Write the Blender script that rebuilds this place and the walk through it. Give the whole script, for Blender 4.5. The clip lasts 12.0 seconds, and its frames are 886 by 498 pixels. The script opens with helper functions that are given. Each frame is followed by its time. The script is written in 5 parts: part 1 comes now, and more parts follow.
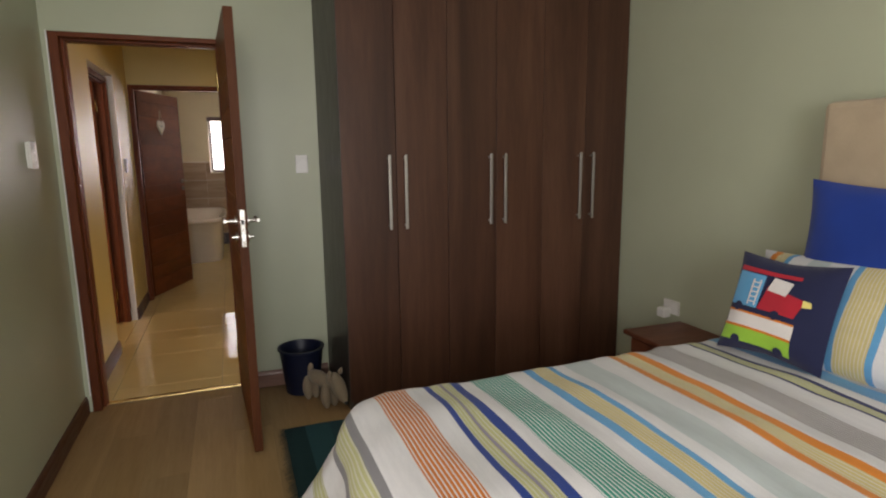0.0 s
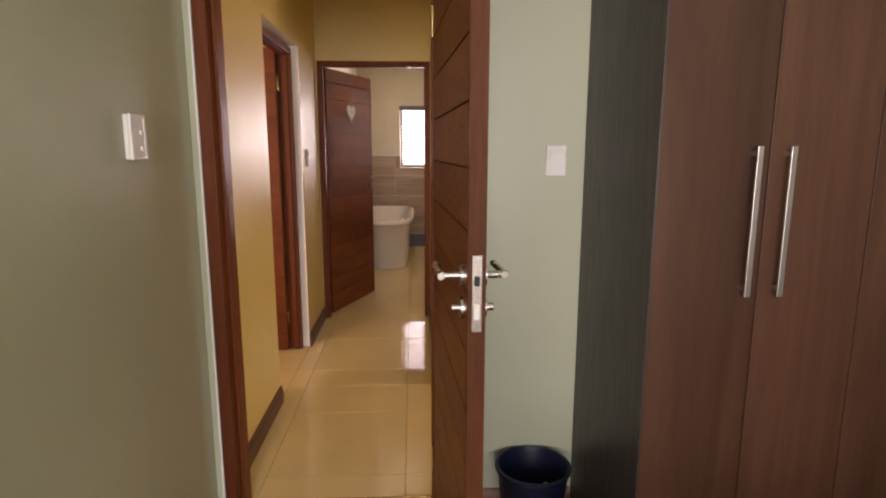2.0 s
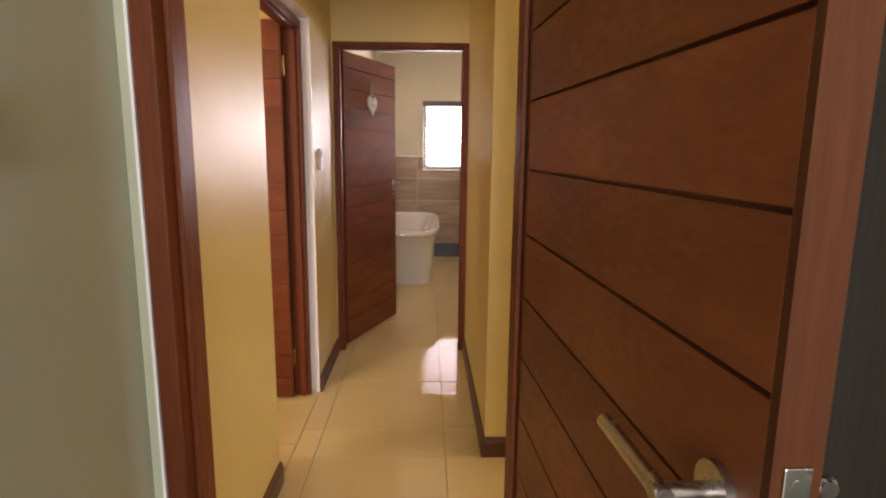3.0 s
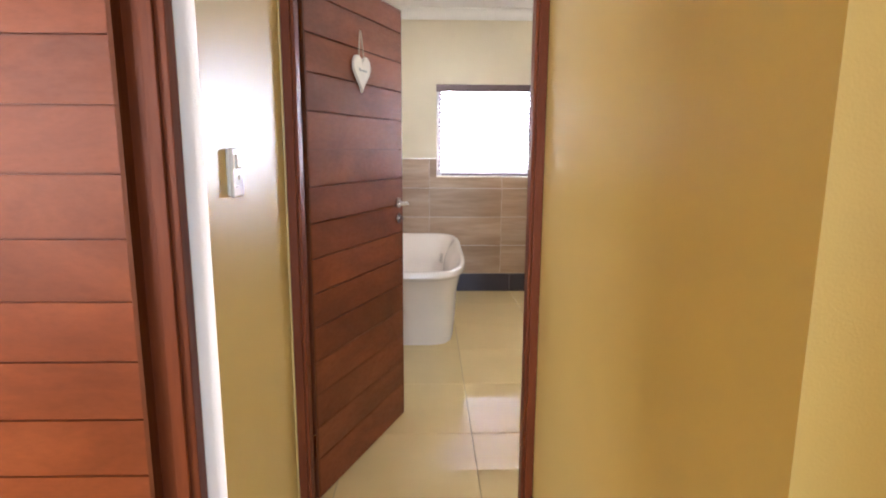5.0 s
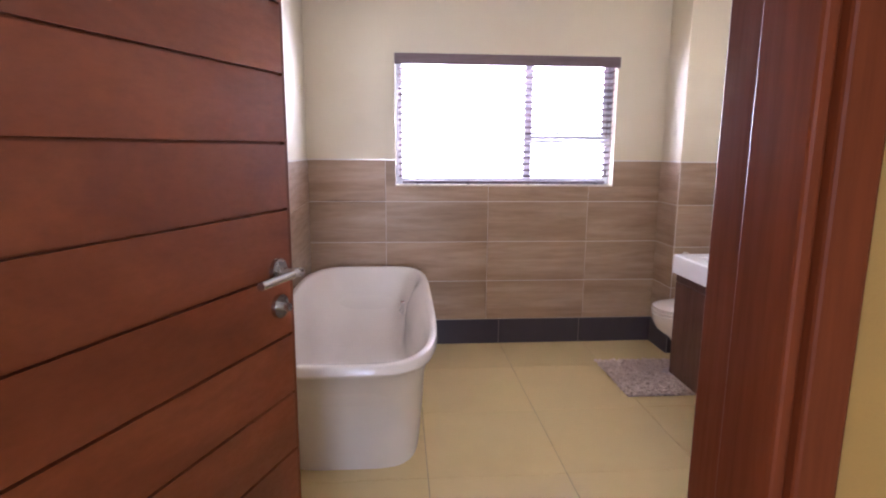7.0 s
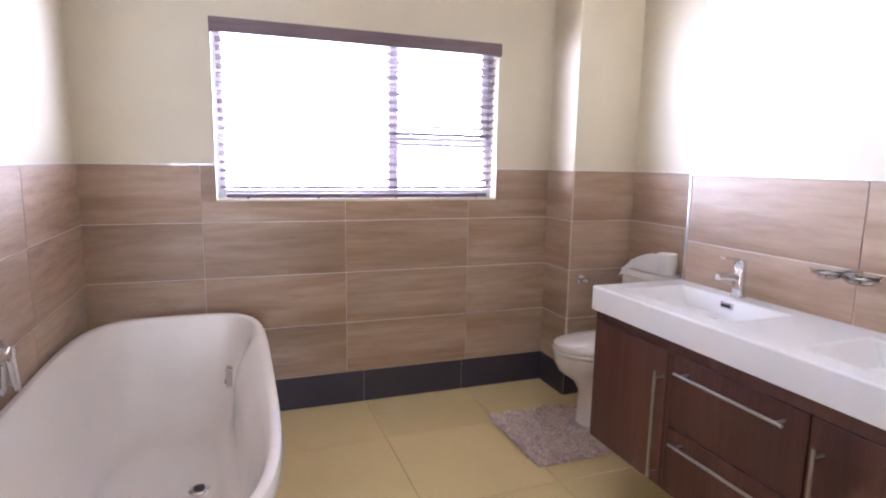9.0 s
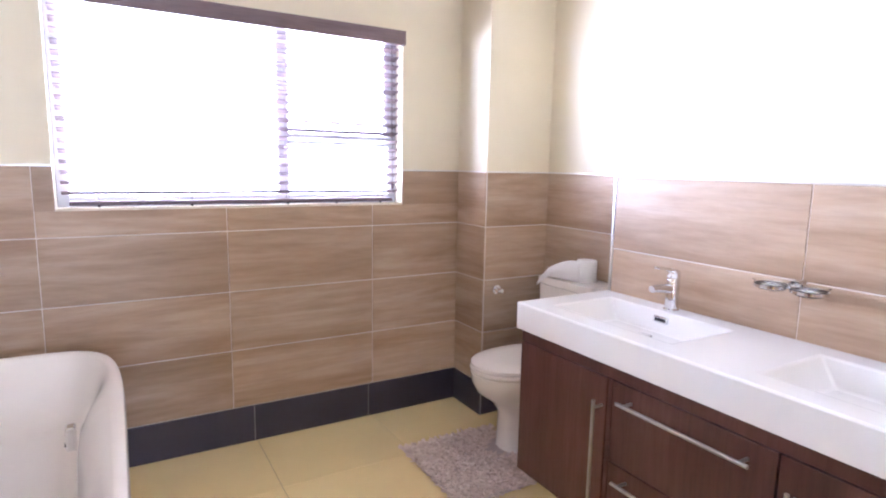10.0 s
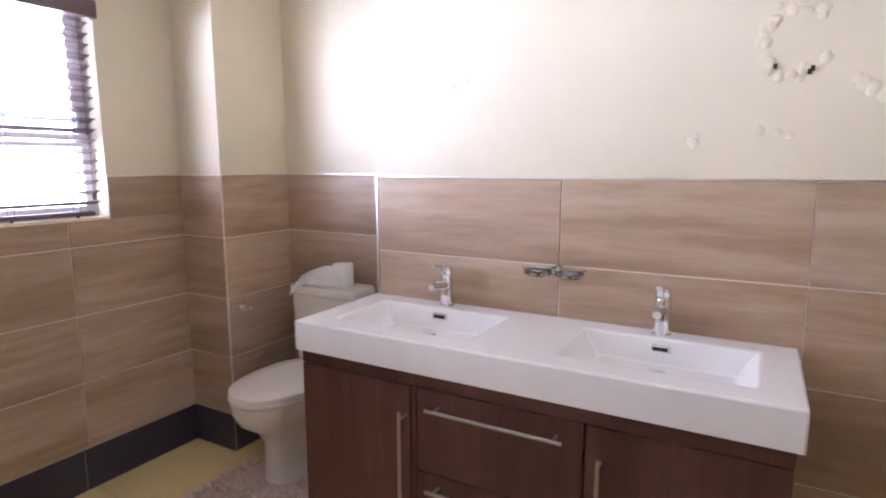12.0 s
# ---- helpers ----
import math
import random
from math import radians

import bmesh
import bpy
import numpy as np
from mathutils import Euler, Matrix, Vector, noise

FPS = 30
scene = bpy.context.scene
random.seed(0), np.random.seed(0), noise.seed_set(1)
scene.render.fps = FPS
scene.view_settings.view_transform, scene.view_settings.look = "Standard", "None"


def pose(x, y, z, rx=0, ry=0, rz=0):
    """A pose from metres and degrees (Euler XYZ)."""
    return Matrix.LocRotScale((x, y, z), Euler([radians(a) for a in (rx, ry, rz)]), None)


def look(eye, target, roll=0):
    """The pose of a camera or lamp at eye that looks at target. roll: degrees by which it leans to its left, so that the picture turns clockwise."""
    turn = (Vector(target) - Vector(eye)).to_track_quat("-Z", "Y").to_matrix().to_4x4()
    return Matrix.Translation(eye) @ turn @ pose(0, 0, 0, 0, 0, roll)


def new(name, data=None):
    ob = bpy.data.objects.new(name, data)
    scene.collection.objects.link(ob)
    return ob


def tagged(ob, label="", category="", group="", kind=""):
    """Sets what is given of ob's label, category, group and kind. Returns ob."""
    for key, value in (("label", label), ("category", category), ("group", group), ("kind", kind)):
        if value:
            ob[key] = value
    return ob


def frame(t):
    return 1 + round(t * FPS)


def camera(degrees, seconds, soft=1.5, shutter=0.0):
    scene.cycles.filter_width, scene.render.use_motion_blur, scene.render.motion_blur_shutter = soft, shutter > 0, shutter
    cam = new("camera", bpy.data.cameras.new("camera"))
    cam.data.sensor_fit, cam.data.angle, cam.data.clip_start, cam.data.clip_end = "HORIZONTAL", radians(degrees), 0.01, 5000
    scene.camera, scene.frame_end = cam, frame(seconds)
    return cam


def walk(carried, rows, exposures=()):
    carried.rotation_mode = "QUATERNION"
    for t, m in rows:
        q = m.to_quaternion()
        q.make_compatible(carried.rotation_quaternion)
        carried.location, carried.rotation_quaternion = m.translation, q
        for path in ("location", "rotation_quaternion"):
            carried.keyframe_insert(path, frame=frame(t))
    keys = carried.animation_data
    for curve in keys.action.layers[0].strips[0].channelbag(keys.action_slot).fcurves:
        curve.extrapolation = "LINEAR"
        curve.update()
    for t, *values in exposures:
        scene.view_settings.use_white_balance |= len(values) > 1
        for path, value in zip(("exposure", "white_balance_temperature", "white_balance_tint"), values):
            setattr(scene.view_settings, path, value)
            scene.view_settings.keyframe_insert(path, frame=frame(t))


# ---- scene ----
cam = camera(76.0, 12.0, 2.1)
PATH = [
    (0, (-0.015, 0.031, 1.424), (0.671, 1.879, 1.085), -0.7),
    (0.5, (-0.004, 0.325, 1.421), (0.473, 2.238, 1.082), -0.5),
    (1, (-0.04, 0.686, 1.421), (0.252, 2.635, 1.076), -0.3),
    (1.5, (-0.077, 1.102, 1.408), (0.102, 3.064, 1.062), -0.1),
    (2, (-0.112, 1.537, 1.401), (-0.007, 3.504, 1.053), 0.1),
    (2.5, (-0.177, 1.957, 1.412), (-0.108, 3.925, 1.064), 0.3),
    (2.7, (-0.205, 2.109, 1.403), (-0.14, 4.078, 1.055), 0.5),
    (4.5, (-0.384, 3.735, 1.404), (-0.336, 5.703, 1.053), 0.5),
    (5, (-0.371, 4.208, 1.396), (-0.318, 6.177, 1.049), 0.3),
    (5.5, (-0.351, 4.652, 1.414), (-0.287, 6.619, 1.055), 0.5),
    (6, (-0.324, 5.084, 1.417), (-0.245, 7.05, 1.058), 0.6),
    (6.5, (-0.275, 5.489, 1.41), (-0.175, 7.454, 1.05), 0.5),
    (6.7, (-0.268, 5.635, 1.402), (-0.154, 7.6, 1.044), 0.4),
    (8.3, (-0.275, 6.463, 1.326), (0.208, 8.38, 1.023), 1.2),
    (8.5, (-0.261, 6.531, 1.328), (0.277, 8.434, 1.029), 1.2),
    (9, (-0.204, 6.716, 1.334), (0.479, 8.572, 1.034), 1.0),
    (9.5, (-0.1, 6.892, 1.327), (0.701, 8.701, 1.034), 0.9),
    (10, (-0.096, 7.037, 1.335), (0.904, 8.744, 1.043), 1.1),
    (10.5, (-0.106, 7.128, 1.334), (1.132, 8.672, 1.042), 0.7),
    (11, (-0.118, 7.213, 1.324), (1.302, 8.591, 1.034), 0.5),
    (11.5, (-0.131, 7.272, 1.336), (1.452, 8.458, 1.042), 0.2),
    (12, (-0.163, 7.335, 1.348), (1.561, 8.306, 1.055), -0.1),
]
EXPOSURES = [
    (0.0, -0.40, 7650, 28), (0.5, -0.02, 7950, 32), (1.0, 0.19, 8050, 34), (1.5, 0.25, 8100, 37), (2.0, 0.36, 7950, 37), (2.7, 0.58, 7600, 36),
    (4.5, 1.25, 6450, 24), (5.5, 1.66, 5650, 27), (6.5, 1.22, 5600, 37), (8.5, 1.20, 5500, 33), (10.0, 1.77, 5350, 30), (11.0, 1.71, 5350, 30), (12.0, 1.04, 5600, 31),
]
BATH_W, BED_W, LEFT_W, SIDE_W, PASS_W = 84.0, 94.0, 30.0, 28.0, 19.0
CREAM_RGB = (0.70, 0.545, 0.19)
walk(cam, [(t, look(eye, target, roll)) for t, eye, target, roll in PATH], EXPOSURES)

# lights: the sky through the windows, with added fill lamps in unseen openings
world = bpy.data.worlds.new("sky")
scene.world = world
world.use_nodes = True
sky = world.node_tree.nodes.new("ShaderNodeTexSky")
sky.sky_type, sky.sun_disc, sky.sun_elevation, sky.sun_rotation = "NISHITA", False, radians(50), radians(150)
world.node_tree.links.new(sky.outputs[0], world.node_tree.nodes["Background"].inputs[0])
world.node_tree.nodes["Background"].inputs[1].default_value = 0.1


def opening_light(name, eye, target, width, height, watts, colour, spread=180.0):
    """The sky's light, or an added fill, in a wall's opening."""
    data = bpy.data.lights.new(name, "AREA")
    data.shape, data.size, data.size_y, data.energy, data.color = "RECTANGLE", width, height, watts, colour
    data.spread = radians(spread)
    ob = new(name, data)
    ob.matrix_world = look(eye, target)
    return ob


opening_light("bathroom_window_light", (0.468, 9.92, 1.56), (0.468, 9.0, 1.49), 1.60, 0.95, BATH_W, (0.87, 0.945, 1.0), 180.0)
opening_light("bedroom_window_light", (-0.05, -1.72, 1.50), (0.0, 0.0, 1.45), 1.5, 1.38, BED_W, (0.77, 0.925, 1.0))
# fill lamp in an unseen added opening, lifts the wall behind the bed
opening_light("bedroom_side_fill_light", (-1.05, 0.05, 1.50), (0.5, 0.25, 1.45), 1.5, 1.3, LEFT_W, (0.92, 0.97, 1.0))
# unseen fill lamp, placed to light the side door's leaf from the front
opening_light("side_room_fill_light", (-2.45, 3.46, 1.5), (-2.35, 4.6, 1.45), 1.3, 1.25, SIDE_W, (1.0, 0.93, 0.80))
# fill lamp at the unseen passage end, added to brighten the passage walls
opening_light("passage_fill_light", (3.28, 4.22, 1.5), (2.0, 4.22, 1.4), 0.9, 1.3, PASS_W, (1.0, 0.96, 0.84))


# ---- materials ----
def material(name, base, rough=0.5, metal=0.0, spec=0.5, coat=0.0):
    """A principled material; returns it with its nodes, links and shader."""
    m = bpy.data.materials.new(name)
    m.use_nodes = True
    n, k = m.node_tree.nodes, m.node_tree.links
    p = n["Principled BSDF"]
    p.inputs["Base Color"].default_value = (*base, 1)
    p.inputs["Roughness"].default_value, p.inputs["Metallic"].default_value = rough, metal
    p.inputs["Specular IOR Level"].default_value, p.inputs["Coat Weight"].default_value = spec, coat
    p.inputs["Coat Roughness"].default_value = 0.15
    return m, n, k, p


def coords(n, k, scale=(1, 1, 1), vary=0.0):
    """Object coordinates, stretched; vary shifts them from piece to piece."""
    tc, mp = n.new("ShaderNodeTexCoord"), n.new("ShaderNodeMapping")
    mp.inputs["Scale"].default_value = scale
    k.new(tc.outputs["Object"], mp.inputs["Vector"])
    if vary:
        info, mul, add = n.new("ShaderNodeObjectInfo"), n.new("ShaderNodeMath"), n.new("ShaderNodeVectorMath")
        mul.operation, mul.inputs[1].default_value, add.operation = "MULTIPLY", vary, "ADD"
        k.new(info.outputs["Random"], mul.inputs[0])
        k.new(mp.outputs[0], add.inputs[0])
        k.new(mul.outputs[0], add.inputs[1])
        return add.outputs[0]
    return mp.outputs[0]


def noise_of(n, k, vec, scale, detail=4.0, rough=0.55, distortion=0.0):
    t = n.new("ShaderNodeTexNoise")
    t.inputs["Scale"].default_value, t.inputs["Detail"].default_value = scale, detail
    t.inputs["Roughness"].default_value, t.inputs["Distortion"].default_value = rough, distortion
    k.new(vec, t.inputs["Vector"])
    return t.outputs[0]


def ramp(n, k, fac, stops, constant=False):
    r = n.new("ShaderNodeValToRGB")
    if constant:
        r.color_ramp.interpolation = "CONSTANT"
    e = r.color_ramp.elements
    while len(e) < len(stops):
        e.new(1.0)
    for el, (at, col) in zip(e, stops):
        el.position, el.color = at, (*col, 1) if len(col) == 3 else col
    k.new(fac, r.inputs[0])
    return r


def blend(n, k, fac, a, b, how="MIX"):
    x = n.new("ShaderNodeMix")
    x.data_type, x.blend_type = "RGBA", how
    for sock, v in ((x.inputs[0], fac), (x.inputs[6], a), (x.inputs[7], b)):
        if isinstance(v, (int, float)):
            sock.default_value = v
        elif isinstance(v, tuple):
            sock.default_value = (*v, 1)
        else:
            k.new(v, sock)
    return x.outputs[2]


def bump(n, k, p, height, strength, distance=0.002):
    b = n.new("ShaderNodeBump")
    b.inputs["Strength"].default_value, b.inputs["Distance"].default_value = strength, distance
    k.new(height, b.inputs["Height"])
    k.new(b.outputs[0], p.inputs["Normal"])


def shade(c, f):
    return tuple(min(1.0, v * f) for v in c)


def paint(name, base, rough=0.5, spec=0.5, relief=0.25, dirt=0.06):
    """Rolled wall paint: faint clouds, orange-peel relief, slightly uneven sheen."""
    m, n, k, p = material(name, base, rough, 0.0, spec)
    v = coords(n, k)
    big = ramp(n, k, noise_of(n, k, v, 1.6, 5), [(0.3, shade(base, 1 - dirt)), (0.7, shade(base, 1 + dirt * 0.5))])
    k.new(big.outputs[0], p.inputs["Base Color"])
    bump(n, k, p, noise_of(n, k, v, 260, 3), relief, 0.0015)
    return m


def wood(name, dark, mid, light, along="z", rough=0.4, coat=0.0, grain=26.0, vary=7.0, spec=0.5, pores=0.55, relief=0.12, spread=1.0):
    """Wood with figure and fine pores along one axis."""
    m, n, k, p = material(name, mid, rough, 0.0, spec, coat)
    s = {"x": (0.07, 1, 1), "y": (1, 0.07, 1), "z": (1, 1, 0.07), "h": (0.16, 0.16, 2.2), "d": (0.35, 0.35, 0.9), "t": (0.13, 0.13, 1.25)}[along]
    v = coords(n, k, s, vary)
    figure = ramp(n, k, noise_of(n, k, v, 5.5, 6, 0.62, 0.6), [(0.28, dark), (0.5, mid), (0.74, light)])
    fine = noise_of(n, k, v, grain * 4, 4, 0.7)
    f2 = ramp(n, k, fine, [(0.30, (0.62, 0.6, 0.58)), (0.6, (1.05, 1.05, 1.05))])
    col = blend(n, k, pores, figure.outputs[0], f2.outputs[0], "MULTIPLY")
    info = n.new("ShaderNodeObjectInfo")
    tone = ramp(n, k, info.outputs["Random"], [(0.0, (1 - 0.14 * spread,) * 3), (1.0, (1 + 0.10 * spread, 1 + 0.08 * spread, 1 + 0.05 * spread))])
    k.new(blend(n, k, 1.0 if vary else 0.0, col, tone.outputs[0], "MULTIPLY"), p.inputs["Base Color"])
    r = ramp(n, k, fine, [(0.3, (min(1, rough + 0.16),) * 3), (0.7, (rough,) * 3)])
    k.new(r.outputs[0], p.inputs["Roughness"])
    bump(n, k, p, fine, relief, 0.001)
    return m


def glazed(name, base, rough=0.1, dirt=0.05, relief=0.03, spec=0.5, tone=0.05, smear=0.07):
    """Ceramic or acrylic: glossy with faint clouds, slight waviness and smears in the gloss."""
    m, n, k, p = material(name, base, rough, 0.0, spec)
    v = coords(n, k, (1, 1, 1), 11.0 if tone else 0.0)
    c = ramp(n, k, noise_of(n, k, v, 2.5, 6), [(0.3, shade(base, 1 - dirt)), (0.7, shade(base, 1 + dirt * 0.5))]).outputs[0]
    if tone:
        info = n.new("ShaderNodeObjectInfo")
        t = ramp(n, k, info.outputs["Random"], [(0, (1 - tone,) * 3), (1, (1 + tone * 0.4,) * 3)])
        c = blend(n, k, 1.0, c, t.outputs[0], "MULTIPLY")
    k.new(c, p.inputs["Base Color"])
    r = ramp(n, k, noise_of(n, k, v, 6.0, 5), [(0.35, (rough,) * 3), (0.75, (rough + smear,) * 3)])
    k.new(r.outputs[0], p.inputs["Roughness"])
    bump(n, k, p, noise_of(n, k, v, 9.0, 2), relief, 0.002)
    return m


def cloth(name, base, scale=420.0, rough=0.9, dirt=0.1):
    m, n, k, p = material(name, base, rough, 0.0, 0.2)
    v = coords(n, k)
    c = ramp(n, k, noise_of(n, k, v, 5, 5), [(0.3, shade(base, 1 - dirt)), (0.7, shade(base, 1 + dirt))])
    weave = noise_of(n, k, v, scale, 2)
    w = ramp(n, k, weave, [(0.3, (0.8, 0.8, 0.8)), (0.7, (1.05, 1.05, 1.05))])
    k.new(blend(n, k, 0.6, c.outputs[0], w.outputs[0], "MULTIPLY"), p.inputs["Base Color"])
    p.inputs["Sheen Weight"].default_value = 0.2
    bump(n, k, p, weave, 0.35, 0.002)
    return m


def metal(name, base, rough=0.2):
    m, n, k, p = material(name, base, rough, 1.0)
    v = coords(n, k)
    r = ramp(n, k, noise_of(n, k, v, 30, 4), [(0.3, (rough * 0.92,) * 3), (0.7, (rough * 1.1,) * 3)])
    k.new(r.outputs[0], p.inputs["Roughness"])
    return m


SAGE = paint("sage_paint", (0.490, 0.527, 0.385), 0.38, 0.5)
CREAM = paint("cream_paint", CREAM_RGB, 0.42, 0.9)
BATHPAINT = paint("bathroom_cream_paint", (0.755, 0.672, 0.50), 0.45, 0.5)
CEILING = paint("ceiling_white_paint", (0.88, 0.87, 0.84), 0.8, 0.3)
PLASTER = paint("bare_white_plaster", (0.90, 0.89, 0.87), 0.9, 0.2, 0.9, 0.08)
DOORWOOD = wood("red_mahogany", (0.135, 0.034, 0.010), (0.20, 0.051, 0.015), (0.28, 0.079, 0.024), "d", 0.38, 0.0, pores=0.22, spec=0.28)
EDGEWOOD = wood("orange_brown_edge_wood", (0.075, 0.021, 0.007), (0.115, 0.034, 0.011), (0.16, 0.050, 0.017), "z", 0.5, 0.0, vary=3.0, spec=0.2)
SATIN = metal("satin_nickel", (0.50, 0.475, 0.44), 0.26)
FRAMEWOOD = wood("red_mahogany_upright", (0.105, 0.025, 0.008), (0.165, 0.041, 0.013), (0.225, 0.058, 0.019), "z", 0.38, 0.0, vary=3.0, spec=0.22)
SKIRTWOOD = wood("dark_skirting_wood", (0.055, 0.018, 0.010), (0.10, 0.033, 0.017), (0.15, 0.052, 0.026), "y", 0.36, 0.2, vary=0.0)
PALESKIRT = wood("reddish_skirting_wood", (0.20, 0.10, 0.07), (0.27, 0.14, 0.10), (0.33, 0.18, 0.13), "x", 0.4, 0.1, vary=0.0)
WALNUT = wood("dark_walnut_board", (0.050, 0.020, 0.011), (0.088, 0.037, 0.021), (0.135, 0.062, 0.038), "z", 0.36, 0.0, 20.0, pores=0.35, spec=0.33)
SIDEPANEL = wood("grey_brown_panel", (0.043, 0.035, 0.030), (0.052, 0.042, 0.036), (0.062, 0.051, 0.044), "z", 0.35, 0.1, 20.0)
VANITYWOOD = wood("vanity_walnut", (0.060, 0.021, 0.016), (0.102, 0.038, 0.029), (0.15, 0.062, 0.048), "z", 0.36, 0.15, 20.0)
NIGHTWOOD = wood("red_brown_stand_wood", (0.11, 0.030, 0.014), (0.18, 0.050, 0.023), (0.25, 0.078, 0.036), "x", 0.4, 0.1)
LAMINATE = wood("pale_oak_laminate", (0.325, 0.195, 0.080), (0.375, 0.235, 0.105), (0.43, 0.28, 0.135), "y", 0.42, 0.05, 18.0, pores=0.2)
WALLTILE = wood("wood_look_tile", (0.31, 0.197, 0.112), (0.455, 0.322, 0.212), (0.58, 0.448, 0.328), "t", 0.33, 0.0, 8.0, 9.0, pores=0.4, relief=0.02, spread=0.45)
FLOORTILE = glazed("cream_polished_tile", (0.78, 0.61, 0.295), 0.012, 0.05, 0.002, 0.55, 0.05, 0.006)
DARKTILE = glazed("charcoal_tile", (0.052, 0.045, 0.064), 0.3, 0.12, 0.04, 0.5)
GROUT = paint("pale_grout", (0.80, 0.74, 0.66), 0.9, 0.2, 0.6, 0.15)
FLOORGROUT = paint("brown_floor_grout", (0.46, 0.37, 0.235), 0.9, 0.2, 0.6, 0.15)
SKIRTGROUT = paint("grey_grout", (0.30, 0.28, 0.27), 0.9, 0.2, 0.6, 0.15)
ACRYLIC = glazed("white_acrylic", (0.84, 0.775, 0.70), 0.13, 0.03, 0.0, 0.5, 0.0)
PORCELAIN = glazed("white_porcelain", (0.83, 0.775, 0.70), 0.09, 0.03, 0.0, 0.5, 0.0)
RESIN = glazed("white_resin_top", (0.87, 0.85, 0.83), 0.16, 0.03, 0.0, 0.5, 0.0)
PLASTIC = glazed("white_switch_plastic", (0.83, 0.82, 0.78), 0.25, 0.03, 0.0, 0.5, 0.0)
CHROME = metal("chrome", (0.82, 0.83, 0.85), 0.07)
STEEL = metal("brushed_steel", (0.45, 0.425, 0.39), 0.38)
BRASS = metal("brass", (0.75, 0.55, 0.24), 0.25)
ALUMINIUM = metal("aluminium_trim", (0.78, 0.77, 0.75), 0.3)
FRAMEGREY = glazed("pale_grey_coated_metal", (0.60, 0.60, 0.62), 0.4, 0.05, 0.0, 0.5, 0.0)
DARKMETAL = metal("dark_bronze_metal", (0.10, 0.085, 0.075), 0.4)
BLINDWOOD = wood("dark_blind_slat", (0.12, 0.082, 0.088), (0.175, 0.122, 0.130), (0.225, 0.16, 0.17), "x", 0.4, 0.1)
BINPLASTIC = glazed("navy_plastic", (0.006, 0.010, 0.030), 0.4, 0.1, 0.1, 0.4, 0.0)
BLACK = glazed("black_plastic", (0.015, 0.015, 0.016), 0.4, 0.1, 0.0, 0.4, 0.0)
PLUSH = cloth("oatmeal_plush", (0.30, 0.235, 0.16), 160.0)
NAVY = cloth("navy_cotton", (0.018, 0.022, 0.062))
BLUE = cloth("royal_blue_cotton", (0.007, 0.045, 0.29))
RED = cloth("red_felt", (0.50, 0.025, 0.04))
SKYBLUE = cloth("sky_blue_felt", (0.09, 0.36, 0.60))
WHITEFELT = cloth("white_felt", (0.72, 0.69, 0.66))
GREEN = cloth("lime_felt", (0.28, 0.55, 0.06))
ORANGE = cloth("orange_cord", (0.70, 0.20, 0.03))
YELLOW = cloth("yellow_towel", (0.80, 0.68, 0.22), 200.0)
DOTTED = cloth("pale_pink_cloth", (0.74, 0.60, 0.62), 200.0)
BEIGE = cloth("beige_upholstery", (0.47, 0.37, 0.255), 350.0)
MATTRESS = cloth("white_mattress_cloth", (0.70, 0.69, 0.66))
TUFT = cloth("taupe_pile", (0.62, 0.50, 0.46), 90.0, 0.95, 0.3)
PAPER = cloth("toilet_paper", (0.84, 0.82, 0.80), 500.0, 0.95, 0.03)
HEARTWOOD = glazed("cream_painted_wood", (0.74, 0.69, 0.60), 0.45, 0.06, 0.1, 0.4, 0.0)
CORD = cloth("jute_cord", (0.55, 0.43, 0.31))
GREYINK = cloth("grey_ink", (0.30, 0.32, 0.31))


def glass_material():
    m, n, k, p = material("window_glass", (0.95, 0.97, 0.96), 0.02)
    p.inputs["Transmission Weight"].default_value, p.inputs["IOR"].default_value = 1.0, 1.45
    return m


GLASS = glass_material()


